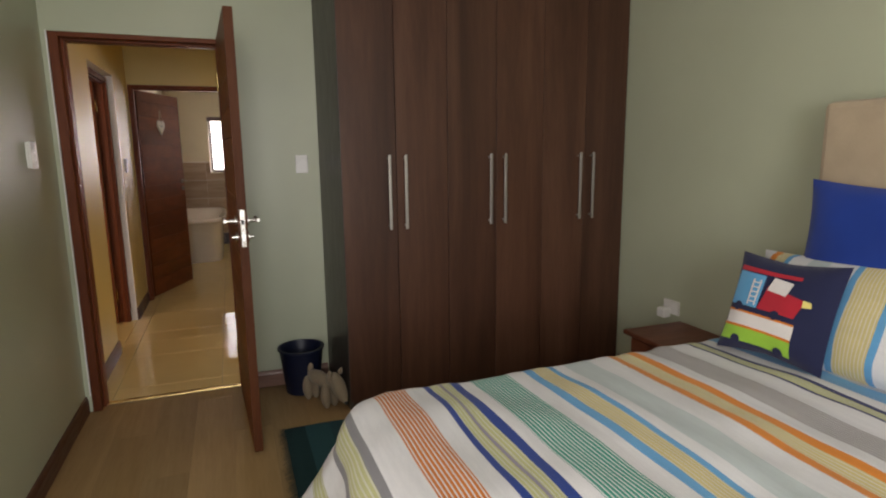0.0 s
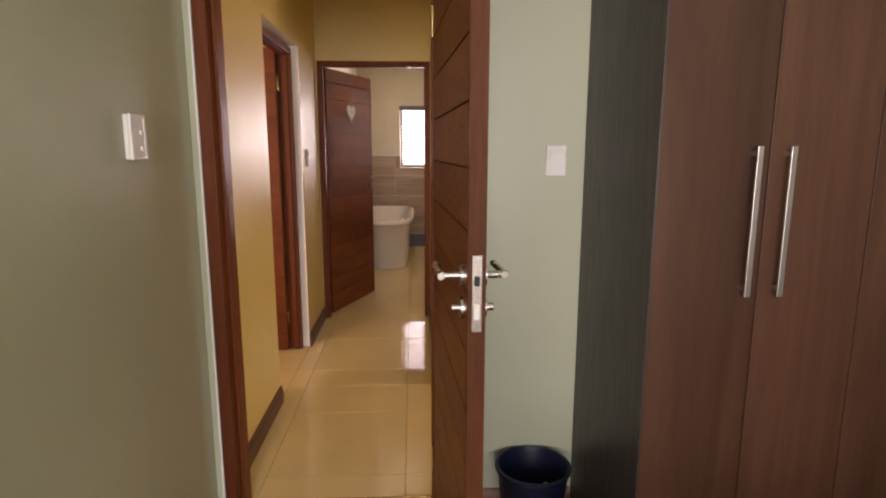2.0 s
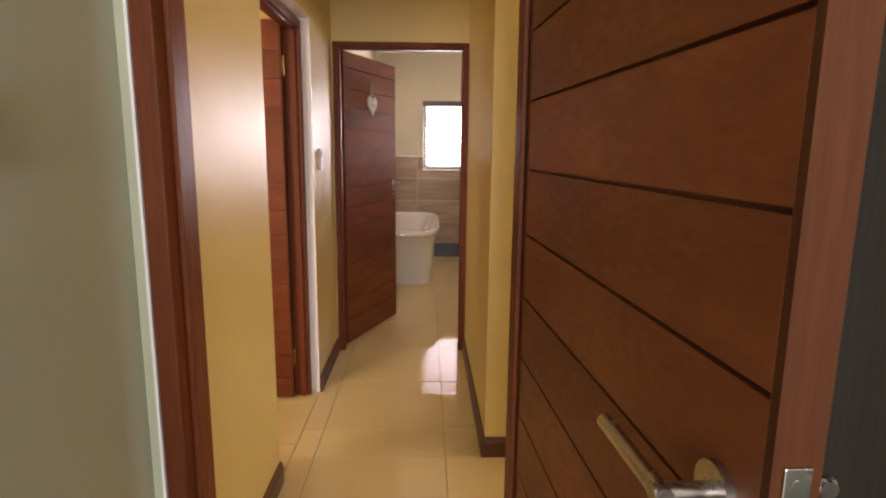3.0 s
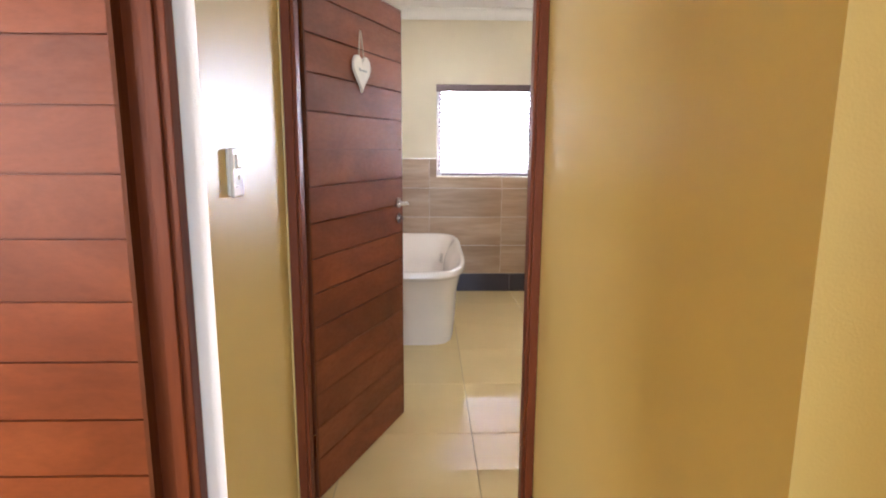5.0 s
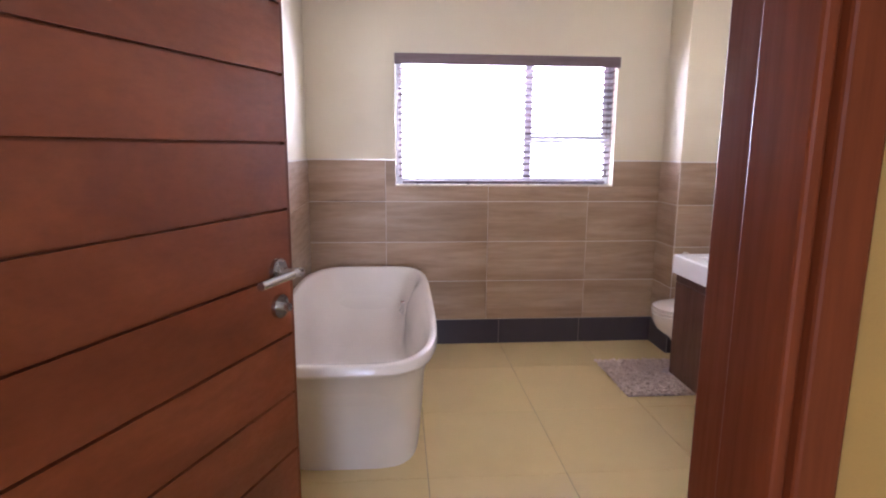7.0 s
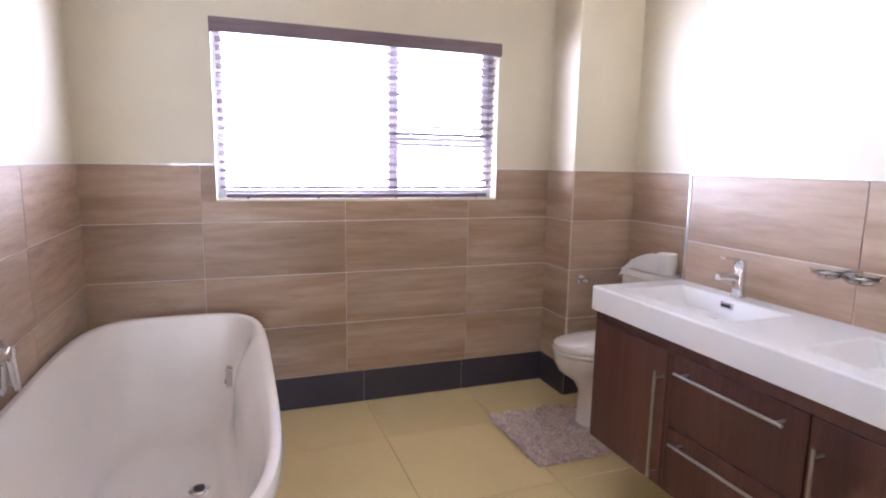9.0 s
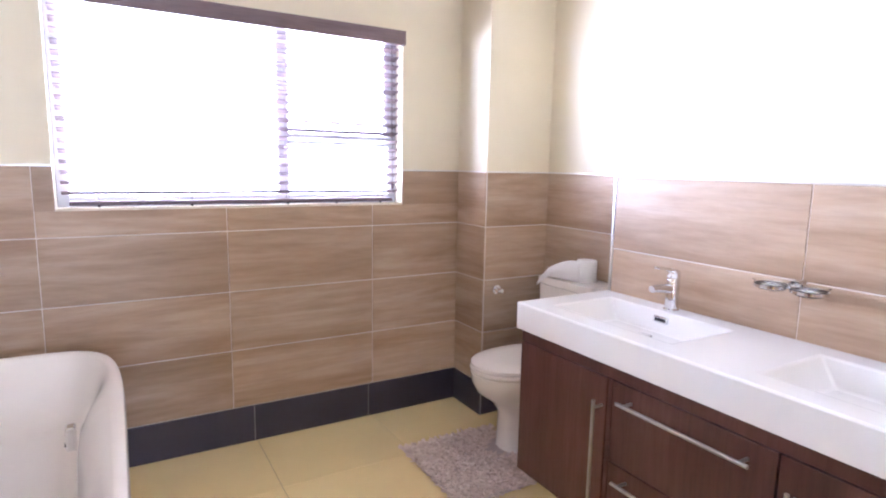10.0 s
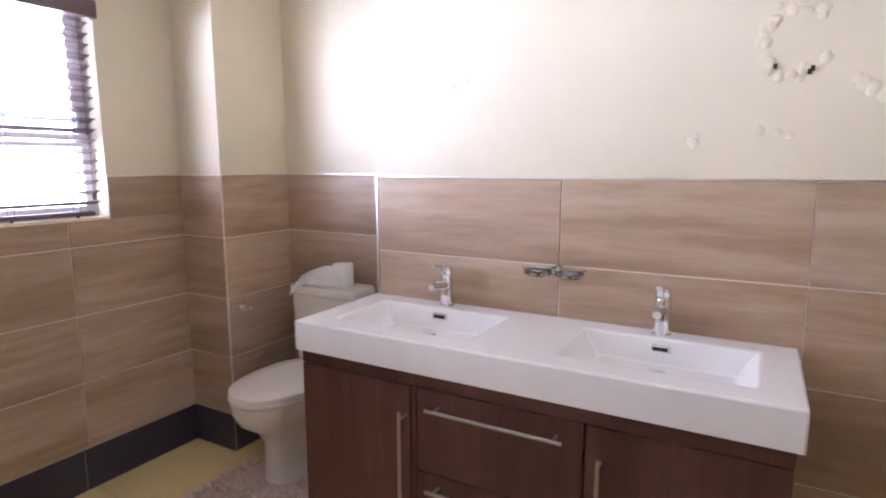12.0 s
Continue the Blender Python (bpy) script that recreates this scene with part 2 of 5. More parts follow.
def striped_cotton(name, axis, start, length, bands, origin=0.0, space="Object"):
    """Woven stripes across one axis; a band with alpha under one is filled with fine white lines."""
    m, n, k, p = material(name, (0.7, 0.7, 0.68), 0.85, 0.0, 0.2)
    tc, sep = n.new("ShaderNodeTexCoord"), n.new("ShaderNodeSeparateXYZ")
    k.new(tc.outputs[space], sep.inputs[0])
    shift, size = n.new("ShaderNodeMath"), n.new("ShaderNodeMath")
    shift.operation, shift.inputs[1].default_value = "SUBTRACT", start - origin
    size.operation, size.inputs[1].default_value = "DIVIDE", length
    k.new(sep.outputs[axis], shift.inputs[0])
    k.new(shift.outputs[0], size.inputs[0])
    stops = [((at - start) / length, col) for at, col in bands]
    r = ramp(n, k, size.outputs[0], stops[:30], True)
    colour, alpha = r.outputs[0], r.outputs["Alpha"]
    if len(stops) > 30:
        r2, past, mixed = ramp(n, k, size.outputs[0], stops[30:], True), n.new("ShaderNodeMath"), n.new("ShaderNodeMix")
        past.operation, past.inputs[1].default_value = "GREATER_THAN", stops[30][0]
        k.new(size.outputs[0], past.inputs[0])
        colour = blend(n, k, past.outputs[0], colour, r2.outputs[0])
        k.new(past.outputs[0], mixed.inputs[0])
        k.new(alpha, mixed.inputs[2])
        k.new(r2.outputs["Alpha"], mixed.inputs[3])
        alpha = mixed.outputs[0]
    wave, gt = n.new("ShaderNodeMath"), n.new("ShaderNodeMath")
    wave.operation, wave.inputs[1].default_value = "PINGPONG", 0.0062
    gt.operation, gt.inputs[1].default_value = "GREATER_THAN", 0.0042
    k.new(sep.outputs[axis], wave.inputs[0])
    k.new(wave.outputs[0], gt.inputs[0])
    inv, fine = n.new("ShaderNodeMath"), n.new("ShaderNodeMath")
    inv.operation, inv.inputs[0].default_value, fine.operation = "SUBTRACT", 1.0, "MULTIPLY"
    k.new(alpha, inv.inputs[1])
    k.new(inv.outputs[0], fine.inputs[0])
    k.new(gt.outputs[0], fine.inputs[1])
    col = blend(n, k, fine.outputs[0], colour, (0.73, 0.735, 0.74))
    dye = ramp(n, k, noise_of(n, k, coords(n, k, (9, 1.2, 1)), 9, 4), [(0.35, (0.86, 0.87, 0.88)), (0.65, (1.04, 1.04, 1.04))])
    col = blend(n, k, 0.4, col, dye.outputs[0], "MULTIPLY")
    v = coords(n, k)
    weave = noise_of(n, k, v, 480, 2)
    w = ramp(n, k, weave, [(0.3, (0.82, 0.82, 0.82)), (0.7, (1.04, 1.04, 1.04))])
    k.new(blend(n, k, 0.6, col, w.outputs[0], "MULTIPLY"), p.inputs["Base Color"])
    p.inputs["Sheen Weight"].default_value = 0.15
    bump(n, k, p, weave, 0.25, 0.0015)
    return m


W_, OR, BL, OL = (0.73, 0.735, 0.74), (0.62, 0.17, 0.012, 0.0), (0.006, 0.045, 0.26), (0.50, 0.51, 0.25, 0.55)
TE, LB, YE, GY = (0.004, 0.30, 0.22, 0.0), (0.10, 0.36, 0.62), (0.62, 0.52, 0.24, 0.55), (0.36, 0.34, 0.33, 0.4)
NV, PT, SO, GS = (0.02, 0.03, 0.12), (0.52, 0.60, 0.60), (0.75, 0.24, 0.03), (0.24, 0.24, 0.25)
LN, SL = (0.30, 0.27, 0.33), (0.44, 0.47, 0.52)
DUVET = striped_cotton("striped_duvet_cotton", 0, -0.5, 2.9, [
    (-0.5, W_), (0.08, OL), (0.13, W_), (0.185, GS), (0.213, OL), (0.272, GS), (0.297, W_), (0.375, OR), (0.490, W_), (0.557, BL), (0.585, OL), (0.620, LN), (0.6235, W_),
    (0.628, LN), (0.6315, OL), (0.660, BL), (0.690, W_), (0.745, TE), (0.886, W_), (0.957, LB), (0.99, YE), (1.06, LB), (1.085, W_), (1.13, PT), (1.24, W_),
    (1.335, SO), (1.363, YE), (1.420, SO), (1.45, W_), (1.515, GY), (1.64, W_), (1.725, NV), (1.739, OL), (1.788, NV), (1.804, W_), (1.86, LB), (1.95, SL), (2.03, W_)], 0.0, "UV")
PILLOWCASE = striped_cotton("striped_pillow_cotton", 1, 0.0, 2.0, [
    (0.0, W_), (0.30, LB), (0.325, YE), (0.40, LB), (0.42, W_), (0.56, SO), (0.60, YE), (0.65, SO), (0.68, W_), (0.80, PT), (0.90, W_), (1.03, SO), (1.06, W_),
    (1.225, LB), (1.25, YE), (1.352, LB), (1.38, W_), (1.47, PT), (1.55, W_), (1.63, LB), (1.65, YE), (1.70, SO), (1.73, W_)], 1.40)


def rug_material():
    """Broad woven bands in shades of teal across the rug."""
    m, n, k, p = material("teal_banded_weave", (0.03, 0.20, 0.22), 0.95, 0.0, 0.1)
    tc, sep, sc = n.new("ShaderNodeTexCoord"), n.new("ShaderNodeSeparateXYZ"), n.new("ShaderNodeMath")
    k.new(tc.outputs["Object"], sep.inputs[0])
    sc.operation, sc.inputs[1].default_value, sc.inputs[2].default_value = "MULTIPLY_ADD", 0.5, 0.5
    k.new(sep.outputs[0], sc.inputs[0])
    d, t, g, bl = (0.022, 0.058, 0.064), (0.034, 0.108, 0.126), (0.080, 0.130, 0.122), (0.034, 0.086, 0.104)
    bands = [d, t, bl, g, d, t, g, d, bl, t, d, g, bl, d, t]
    r = ramp(n, k, sc.outputs[0], [(0.04 + 0.063 * i, c) for i, c in enumerate(bands)], True)
    v = coords(n, k)
    weave = noise_of(n, k, v, 220, 3)
    w = ramp(n, k, weave, [(0.3, (0.6, 0.65, 0.65)), (0.7, (1.15, 1.1, 1.1))])
    k.new(blend(n, k, 0.9, r.outputs[0], w.outputs[0], "MULTIPLY"), p.inputs["Base Color"])
    bump(n, k, p, weave, 0.7, 0.004)
    return m


RUG = rug_material()
LAMPPINK = cloth("pink_shade_cotton", (0.52, 0.13, 0.16))


# ---- building helpers ----
ROOTS = {}


def thing(name, at=(0, 0, 0), rz=0.0, label="", category="", group="", kind=""):
    """An Empty at a thing's base, which parents its parts."""
    ob = new(name)
    ob.empty_display_size = 0.1
    ob.matrix_world = ROOTS[ob.name] = pose(*at, 0, 0, rz)
    return tagged(ob, label, category, group, kind)


def part(name, bm, mat, parent=None, label="", smooth=False, local=False, bevel=0.0):
    """Links a bmesh as one mesh; its vertices are in the world's coordinates, or in the thing's own if local."""
    root = parent
    while root is not None and root.parent is not None:
        root = root.parent
    if root is not None and not local and root.name in ROOTS:
        bm.transform(ROOTS[root.name].inverted())
    me = bpy.data.meshes.new(name)
    bm.normal_update()
    bm.to_mesh(me)
    bm.free()
    for x in mat if isinstance(mat, (list, tuple)) else [mat]:
        me.materials.append(x)
    if smooth:
        me.polygons.foreach_set("use_smooth", [True] * len(me.polygons))
        me.set_sharp_from_angle(angle=radians(40))
    ob = new(name, me)
    ob.parent = parent
    if bevel:
        b = ob.modifiers.new("bevel", "BEVEL")
        b.width, b.segments, b.limit_method, b.angle_limit = bevel, 2, "ANGLE", radians(40)
    if label:
        tagged(ob, label)
    return ob


def box(x0, x1, y0, y1, z0, z1, bm=None):
    bm = bm or bmesh.new()
    v = [bm.verts.new((x, y, z)) for z in (z0, z1) for y in (y0, y1) for x in (x0, x1)]
    for f in ((0, 2, 3, 1), (4, 5, 7, 6), (0, 1, 5, 4), (2, 6, 7, 3), (0, 4, 6, 2), (1, 3, 7, 5)):
        bm.faces.new([v[i] for i in f])
    return bm


def loft(rings, bm=None, close=False, cap0=True, cap1=True):
    """Joins rings of equal count into a skin."""
    bm = bm or bmesh.new()
    rs = [[bm.verts.new(p) for p in r] for r in rings]
    for a, b in zip(rs, rs[1:] + rs[:1] if close else rs[1:]):
        for i in range(len(a)):
            j = (i + 1) % len(a)
            bm.faces.new((a[i], a[j], b[j], b[i]))
    if not close:
        if cap0:
            bm.faces.new(rs[0][::-1])
        if cap1:
            bm.faces.new(rs[-1])
    return bm


def tube(points, r, seg=10, bm=None, radii=None):
    """A round bar along points."""
    pts = [Vector(p) for p in points]
    rings, up = [], None
    for i, p in enumerate(pts):
        d = (pts[min(i + 1, len(pts) - 1)] - pts[max(i - 1, 0)]).normalized()
        ref = up if up is not None else (Vector((0, 0, 1)) if abs(d.z) < 0.9 else Vector((1, 0, 0)))
        a = d.cross(ref).normalized()
        b = a.cross(d)
        up = b
        rr = radii[i] if radii else r
        rings.append([p + rr * (math.cos(t) * a + math.sin(t) * b) for t in (2 * math.pi * s / seg for s in range(seg))])
    bm = loft(rings, bm)
    bmesh.ops.recalc_face_normals(bm, faces=bm.faces)
    return bm


def revolve(profile, centre, seg=32, bm=None, squash=1.0):
    """A turned shape: profile of (radius, z)."""
    rings = [[(centre[0] + r * math.cos(2 * math.pi * i / seg), centre[1] + squash * r * math.sin(2 * math.pi * i / seg), centre[2] + z) for i in range(seg)] for r, z in profile]
    return loft(rings, bm)


def super_ring(cx, cy, z, ax, ay, n=4.0, seg=48, front=None):
    """A rounded rectangle as a superellipse; front gives another exponent to the -x half."""
    out = []
    for i in range(seg):
        t = 2 * math.pi * i / seg
        c, s = math.cos(t), math.sin(t)
        e = 2 / (front if front and c < 0 else n)
        out.append((cx + ax * math.copysign(abs(c) ** e, c), cy + ay * math.copysign(abs(s) ** e, s), z))
    return out


def wall(name, axis, a0, a1, u0, u1, z0, z1, mats, holes=(), label=""):
    """A wall across axis (0: x, 1: y) from a0 to a1, along u0 to u1, with openings (u0, u1, z0, z1) right through it.
    mats: low face, high face, reveals."""
    us = sorted({u0, u1, *[h[i] for h in holes for i in (0, 1)]})
    zs = sorted({z0, z1, *[h[i] for h in holes for i in (2, 3)]})
    bm = bmesh.new()

    def solid(i, j):
        if not (0 <= i < len(us) - 1 and 0 <= j < len(zs) - 1):
            return False
        u, z = (us[i] + us[i + 1]) / 2, (zs[j] + zs[j + 1]) / 2
        return not any(h[0] < u < h[1] and h[2] < z < h[3] for h in holes)

    def quad(pts, slot):
        f = bm.faces.new([bm.verts.new((a, u, z) if axis == 0 else (u, a, z)) for a, u, z in pts])
        f.material_index = slot

    for i in range(len(us) - 1):
        for j in range(len(zs) - 1):
            if not solid(i, j):
                continue
            p, q, r, s = us[i], us[i + 1], zs[j], zs[j + 1]
            quad(((a0, p, r), (a0, p, s), (a0, q, s), (a0, q, r)), 0)
            quad(((a1, p, r), (a1, q, r), (a1, q, s), (a1, p, s)), 1)
            for di, dj, pts in ((-1, 0, ((a0, p, r), (a1, p, r), (a1, p, s), (a0, p, s))), (1, 0, ((a0, q, r), (a0, q, s), (a1, q, s), (a1, q, r))),
                                (0, -1, ((a0, p, r), (a0, q, r), (a1, q, r), (a1, p, r))), (0, 1, ((a0, p, s), (a1, p, s), (a1, q, s), (a0, q, s)))):
                if not solid(i + di, j + dj):
                    quad(pts, 2)
    bmesh.ops.remove_doubles(bm, verts=bm.verts, dist=0.0001)
    bmesh.ops.recalc_face_normals(bm, faces=bm.faces)
    ob = part(name, bm, list(mats))
    return tagged(ob, label, "wall", kind="structure")


PIECES = {}


def piece(name, parent, lo, hi, mat):
    """A thin block from corner to corner as an object of its own; alike ones share a mesh."""
    size = tuple(round(b - a, 4) for a, b in zip(lo, hi))
    key = (name, size, mat.name)
    if key not in PIECES:
        e = 0.0015
        sx, sy, sz = size
        bm = box(0, sx, 0, sy, 0, sz)
        bmesh.ops.bevel(bm, geom=list(bm.edges), offset=min(e, min(size) / 3), segments=1, affect="EDGES")
        me = bpy.data.meshes.new(name)
        bm.to_mesh(me)
        bm.free()
        me.materials.append(mat)
        PIECES[key] = me
    ob = new(name, PIECES[key])
    ob.parent = parent
    base = ROOTS[parent.name].translation if parent.name in ROOTS else Vector((0, 0, 0))
    ob.location = Vector(lo) - base
    return ob

BLIND_TILT = -17.0


# ---- the shell ----
H = 2.66
# the opening is added out of view for the side fill lamp
wall("wall_bedroom_left", 0, -1.0, -0.86, -1.5, 3.54, 0, H, (SAGE, SAGE, SAGE), ((-0.75, 0.85, 0.8, 2.15),), "sage green painted bedroom wall with an added opening for a fill lamp")
wall("wall_bedroom_right", 0, 2.31, 2.46, -1.5, 3.54, 0, H, (SAGE, SAGE, SAGE), (), "sage green painted wall behind the bed")
wall("wall_bedroom_back", 1, -1.65, -1.5, -1.0, 2.46, 0, H, (SAGE, SAGE, SAGE), ((-0.8, 0.7, 0.82, 2.18),), "sage green painted back wall with a window opening")
wall("wall_bedroom_far", 1, 3.54, 3.67, -1.0, 3.3, 0, H, (SAGE, CREAM, CREAM), ((-0.831, 0.014, 0, 2.05),), "sage green painted wall with a doorway")
wall("wall_passage_left", 0, -0.99, -0.86, 3.67, 6.17, 0, H, (CREAM, CREAM, PLASTER), ((4.57, 5.48, 0, 2.065),), "cream satin painted passage wall with a doorway")
wall("wall_passage_right", 0, 0.029, 0.153, 4.77, 6.17, 0, H, (CREAM, CREAM, CREAM), (), "cream satin painted passage wall")
wall("wall_passage_return", 1, 4.77, 4.90, 0.153, 3.3, 0, H, (CREAM, CREAM, CREAM), (), "cream satin painted wall")
# end wall out of view, its opening added to let the fill lamp in
wall("wall_passage_end", 0, 3.15, 3.3, 3.67, 4.77, 0, H, (CREAM, CREAM, CREAM), ((3.78, 4.66, 0.85, 2.1),), "cream painted end wall with an added opening for a fill lamp")
wall_bath_front = wall("wall_bathroom_front", 1, 6.17, 6.29, -1.0, 2.1, 0, H, (CREAM, BATHPAINT, CREAM), ((-0.855, 0.030, 0, 2.075),), "cream painted wall with the bathroom doorway")
wall_bath_left = wall("wall_bathroom_left", 0, -1.01, -0.878, 6.29, 9.72, 0, H, (BATHPAINT, BATHPAINT, BATHPAINT), (), "bathroom wall, cream above wood-look tiles")
wall_bath_window = wall("wall_bathroom_window", 1, 9.72, 9.882, -1.01, 2.1, 0, H, (BATHPAINT, BATHPAINT, BATHPAINT), ((-0.288, 1.219, 1.136, 1.985),), "bathroom window wall, cream above wood-look tiles")
wall_bath_alcove = wall("wall_bathroom_alcove", 0, 1.973, 2.1, 8.615, 9.72, 0, H, (BATHPAINT, BATHPAINT, BATHPAINT), (), "toilet alcove wall, cream above wood-look tiles")
wall_bath_vanity = wall("wall_bathroom_vanity", 0, 1.615, 2.1, 6.29, 8.615, 0, H, (BATHPAINT, BATHPAINT, BATHPAINT), (), "cream bathroom wall with blistered peeling paint above tiles")
wall_bath_pier = wall("wall_bathroom_pier", 1, 9.445, 9.72, 1.566, 1.973, 0, H, (BATHPAINT, BATHPAINT, BATHPAINT), (), "boxed-in corner pier, cream above wood-look tiles")
wall("wall_side_room_far", 1, 5.75, 5.88, -4.1, -0.99, 0, H, (CREAM, CREAM, CREAM), (), "cream painted wall of the side room")
# unseen wall with an opening added for the side room's fill lamp
wall("wall_side_room_near", 1, 3.54, 3.66, -4.1, -1.0, 0, H, (CREAM, CREAM, CREAM), ((-3.1, -1.8, 0.88, 2.12),), "cream painted side room wall with an added opening for a fill lamp")
wall("wall_side_room_end", 0, -4.1, -3.97, 3.66, 5.75, 0, H, (CREAM, CREAM, CREAM), (), "cream painted end wall of the side room")
tagged(part("ceiling", box(-4.1, 3.3, -1.65, 9.882, H, H + 0.12), CEILING), "white painted plasterboard ceiling", "ceiling", kind="structure")


def cornice(name, pts):
    """A coved cornice under the ceiling along a run of inner wall corners."""
    prof = [(0.0, -0.09), (0.012, -0.09), (0.016, -0.07), (0.035, -0.035), (0.07, -0.016), (0.09, -0.012), (0.09, 0.0), (0.0, 0.0)]
    bm = bmesh.new()
    for (ax, ay, nx, ny), (bx, by, _, _) in zip(pts[::2], pts[1::2]):
        r0 = [(ax + nx * d, ay + ny * d, H - 0.001 + z) for d, z in prof]
        r1 = [(bx + nx * d, by + ny * d, H - 0.001 + z) for d, z in prof]
        loft([r0, r1], bm)
    bmesh.ops.recalc_face_normals(bm, faces=bm.faces)
    return tagged(part(name, bm, CEILING, smooth=True), "white coved plaster cornice", "cornice", kind="structure")


cornice("trim_bathroom", [(-0.878, 9.72, 0, -1), (1.566, 9.72, 0, -1), (-0.878, 6.29, 1, 0), (-0.878, 9.622, 1, 0), (1.615, 8.615, -1, 0), (1.615, 6.29, -1, 0)])
cornice("trim_passage", [(-0.86, 6.17, 0, -1), (0.029, 6.17, 0, -1), (-0.86, 3.67, 1, 0), (-0.86, 6.08, 1, 0), (0.029, 4.77, -1, 0), (0.029, 6.08, -1, 0)])

# ---- floors ----
floor_bed = tagged(part("floor_bedroom", box(-1.0, 2.46, -1.65, 3.62, -0.12, -0.010), LAMINATE), "pale oak laminate floor", "floor", kind="structure")
floor_hall = tagged(part("floor_passage_and_bathroom", box(-4.1, 3.3, 3.62, 9.882, -0.12, -0.004), FLOORGROUT), "polished cream floor tiles with thin joints", "floor", kind="structure")
tagged(part("trim_threshold", box(-0.785, -0.035, 3.605, 3.645, -0.003, 0.007), BRASS, bevel=0.003), "brass coloured threshold strip in the doorway", "trim", kind="structure")


def skirting(name, runs, mat=None, height=0.095, label="dark stained wooden skirting board"):
    """Skirting boards: runs of (x0, y0, x1, y1, out-x, out-y)."""
    prof = [(0.0, 0.0), (0.016, 0.0), (0.016, height - 0.025), (0.011, height - 0.012), (0.009, height), (0.0, height)]
    bm = bmesh.new()
    for x0, y0, x1, y1, nx, ny in runs:
        loft([[(x + nx * d, y + ny * d, z) for d, z in prof] for x, y in ((x0, y0), (x1, y1))], bm)
    bmesh.ops.recalc_face_normals(bm, faces=bm.faces)
    return tagged(part(name, bm, mat or SKIRTWOOD), label, "skirting board", kind="structure")


skirting("baseboard_bedroom", [(-0.86, -1.5, -0.86, 3.53, 1, 0), (2.31, -1.5, 2.31, 2.98, -1, 0)])
skirting("baseboard_bedroom_far", [(0.018, 3.54, 0.49, 3.54, 0, -1)], PALESKIRT, 0.10, "reddish wooden skirting board behind the bin")
skirting("baseboard_passage", [(-0.86, 3.68, -0.86, 4.57, 1, 0), (-0.86, 5.48, -0.86, 6.16, 1, 0), (0.029, 4.754, 0.029, 6.16, -1, 0), (0.029, 4.77, 3.15, 4.77, 0, -1),
                               (0.05, 3.67, 3.15, 3.67, 0, 1)])


# ---- doors ----
def lever_set(parent, x, z, side, snib=True):
    """A lever handle with rose and a key rose or thumb turn, on one face of a leaf; side is -1 or 1."""
    y0 = 0.0 if side < 0 else 0.04
    rose = part("handle_rose", tube([(x, y0, z), (x, y0 + side * 0.009, z)], 0.0255, 28), SATIN, parent, "brushed steel rose", True, True)
    y1 = y0 + side * 0.052
    bm = tube([(x, y0 + side * 0.008, z), (x, y1 + side * 0.008, z)], 0.0085, 14)
    tube([(x + 0.0085, y1, z), (x - 0.128, y1, z)], 0.0085, 14, bm)
    part("lever", bm, SATIN, rose, "brushed steel lever", True, True)
    low = part("key_rose", tube([(x, y0, z - 0.075), (x, y0 + side * 0.009, z - 0.075)], 0.025, 24), SATIN, parent, "brushed steel key rose", True, True)
    if snib:
        part("thumb_turn", tube([(x, y0 + side * 0.008, z - 0.075), (x, y0 + side * 0.028, z - 0.075)], 0.009, 12), SATIN, low, "steel thumb turn", True, True)


def door_leaf(name, hinge, rz, width, label, handle_z=1.125, flip=False, bolt=True, hinges=True, shift=0.0):
    """A flush boarded door: fifteen horizontal boards with grooves between them, lipped edges, handles, lock plate, hinges."""
    d = thing(name, (*hinge, 0.0), rz, label, "door", kind="structure")
    n, pitch = 15, 0.1355
    core = part("core", box(0.004, width - 0.004, 0.0105, 0.0295, 0.010, 0.008 + n * pitch), DOORWOOD, d, local=True)
    top = 0.008 + n * pitch
    cuts = [0.008, *[z for z in (0.008 + shift + i * pitch for i in range(n + 1)) if 0.05 < z < top - 0.03], top]
    for z0, z1 in zip(cuts, cuts[1:]):
        bm = box(0.010, width - 0.010, 0.0, 0.040, z0 + (0.0029 if z0 > 0.01 else 0), z1 - (0.0029 if z1 < top else 0))
        part("board", bm, DOORWOOD, d, local=True)
    for x0, x1 in ((0.0, 0.0098), (width - 0.0098, width)):
        part("edge_lipping", box(x0, x1, 0.0003, 0.0397, 0.008, 0.008 + n * pitch), EDGEWOOD, d, local=True)
    for side in (-1, 1):
        lever_set(d, width - 0.058, handle_z, side, True)
    if bolt:
        plate = part("lock_plate", box(width - 0.0002, width + 0.0025, 0.009, 0.031, handle_z - 0.115, handle_z + 0.055), SATIN, d, "steel lock plate on the edge", local=True, bevel=0.001)
        part("latch", box(width + 0.002, width + 0.006, 0.014, 0.026, handle_z - 0.012, handle_z + 0.010), BLACK, plate, local=True, bevel=0.002)
        part("bolt", box(width + 0.002, width + 0.0034, 0.014, 0.026, handle_z - 0.087, handle_z - 0.053), ALUMINIUM, plate, local=True)
        for dz in (0.042, -0.102):
            part("screw", tube([(width + 0.002, 0.02, handle_z + dz), (width + 0.0034, 0.02, handle_z + dz)], 0.004, 10), SATIN, plate, local=True)
    if hinges:
        for z in (0.235, 1.82):
            yb = 0.044 if flip else -0.004
            h = part("hinge", tube([(-0.004, yb, z - 0.05), (-0.004, yb, z + 0.05)], 0.0065, 12), BRASS, d, "brass butt hinge", True, True)
            part("hinge_leaf", box(-0.0025, -0.0003, 0.005, 0.036, z - 0.05, z + 0.05), BRASS, h, local=True)
    return d


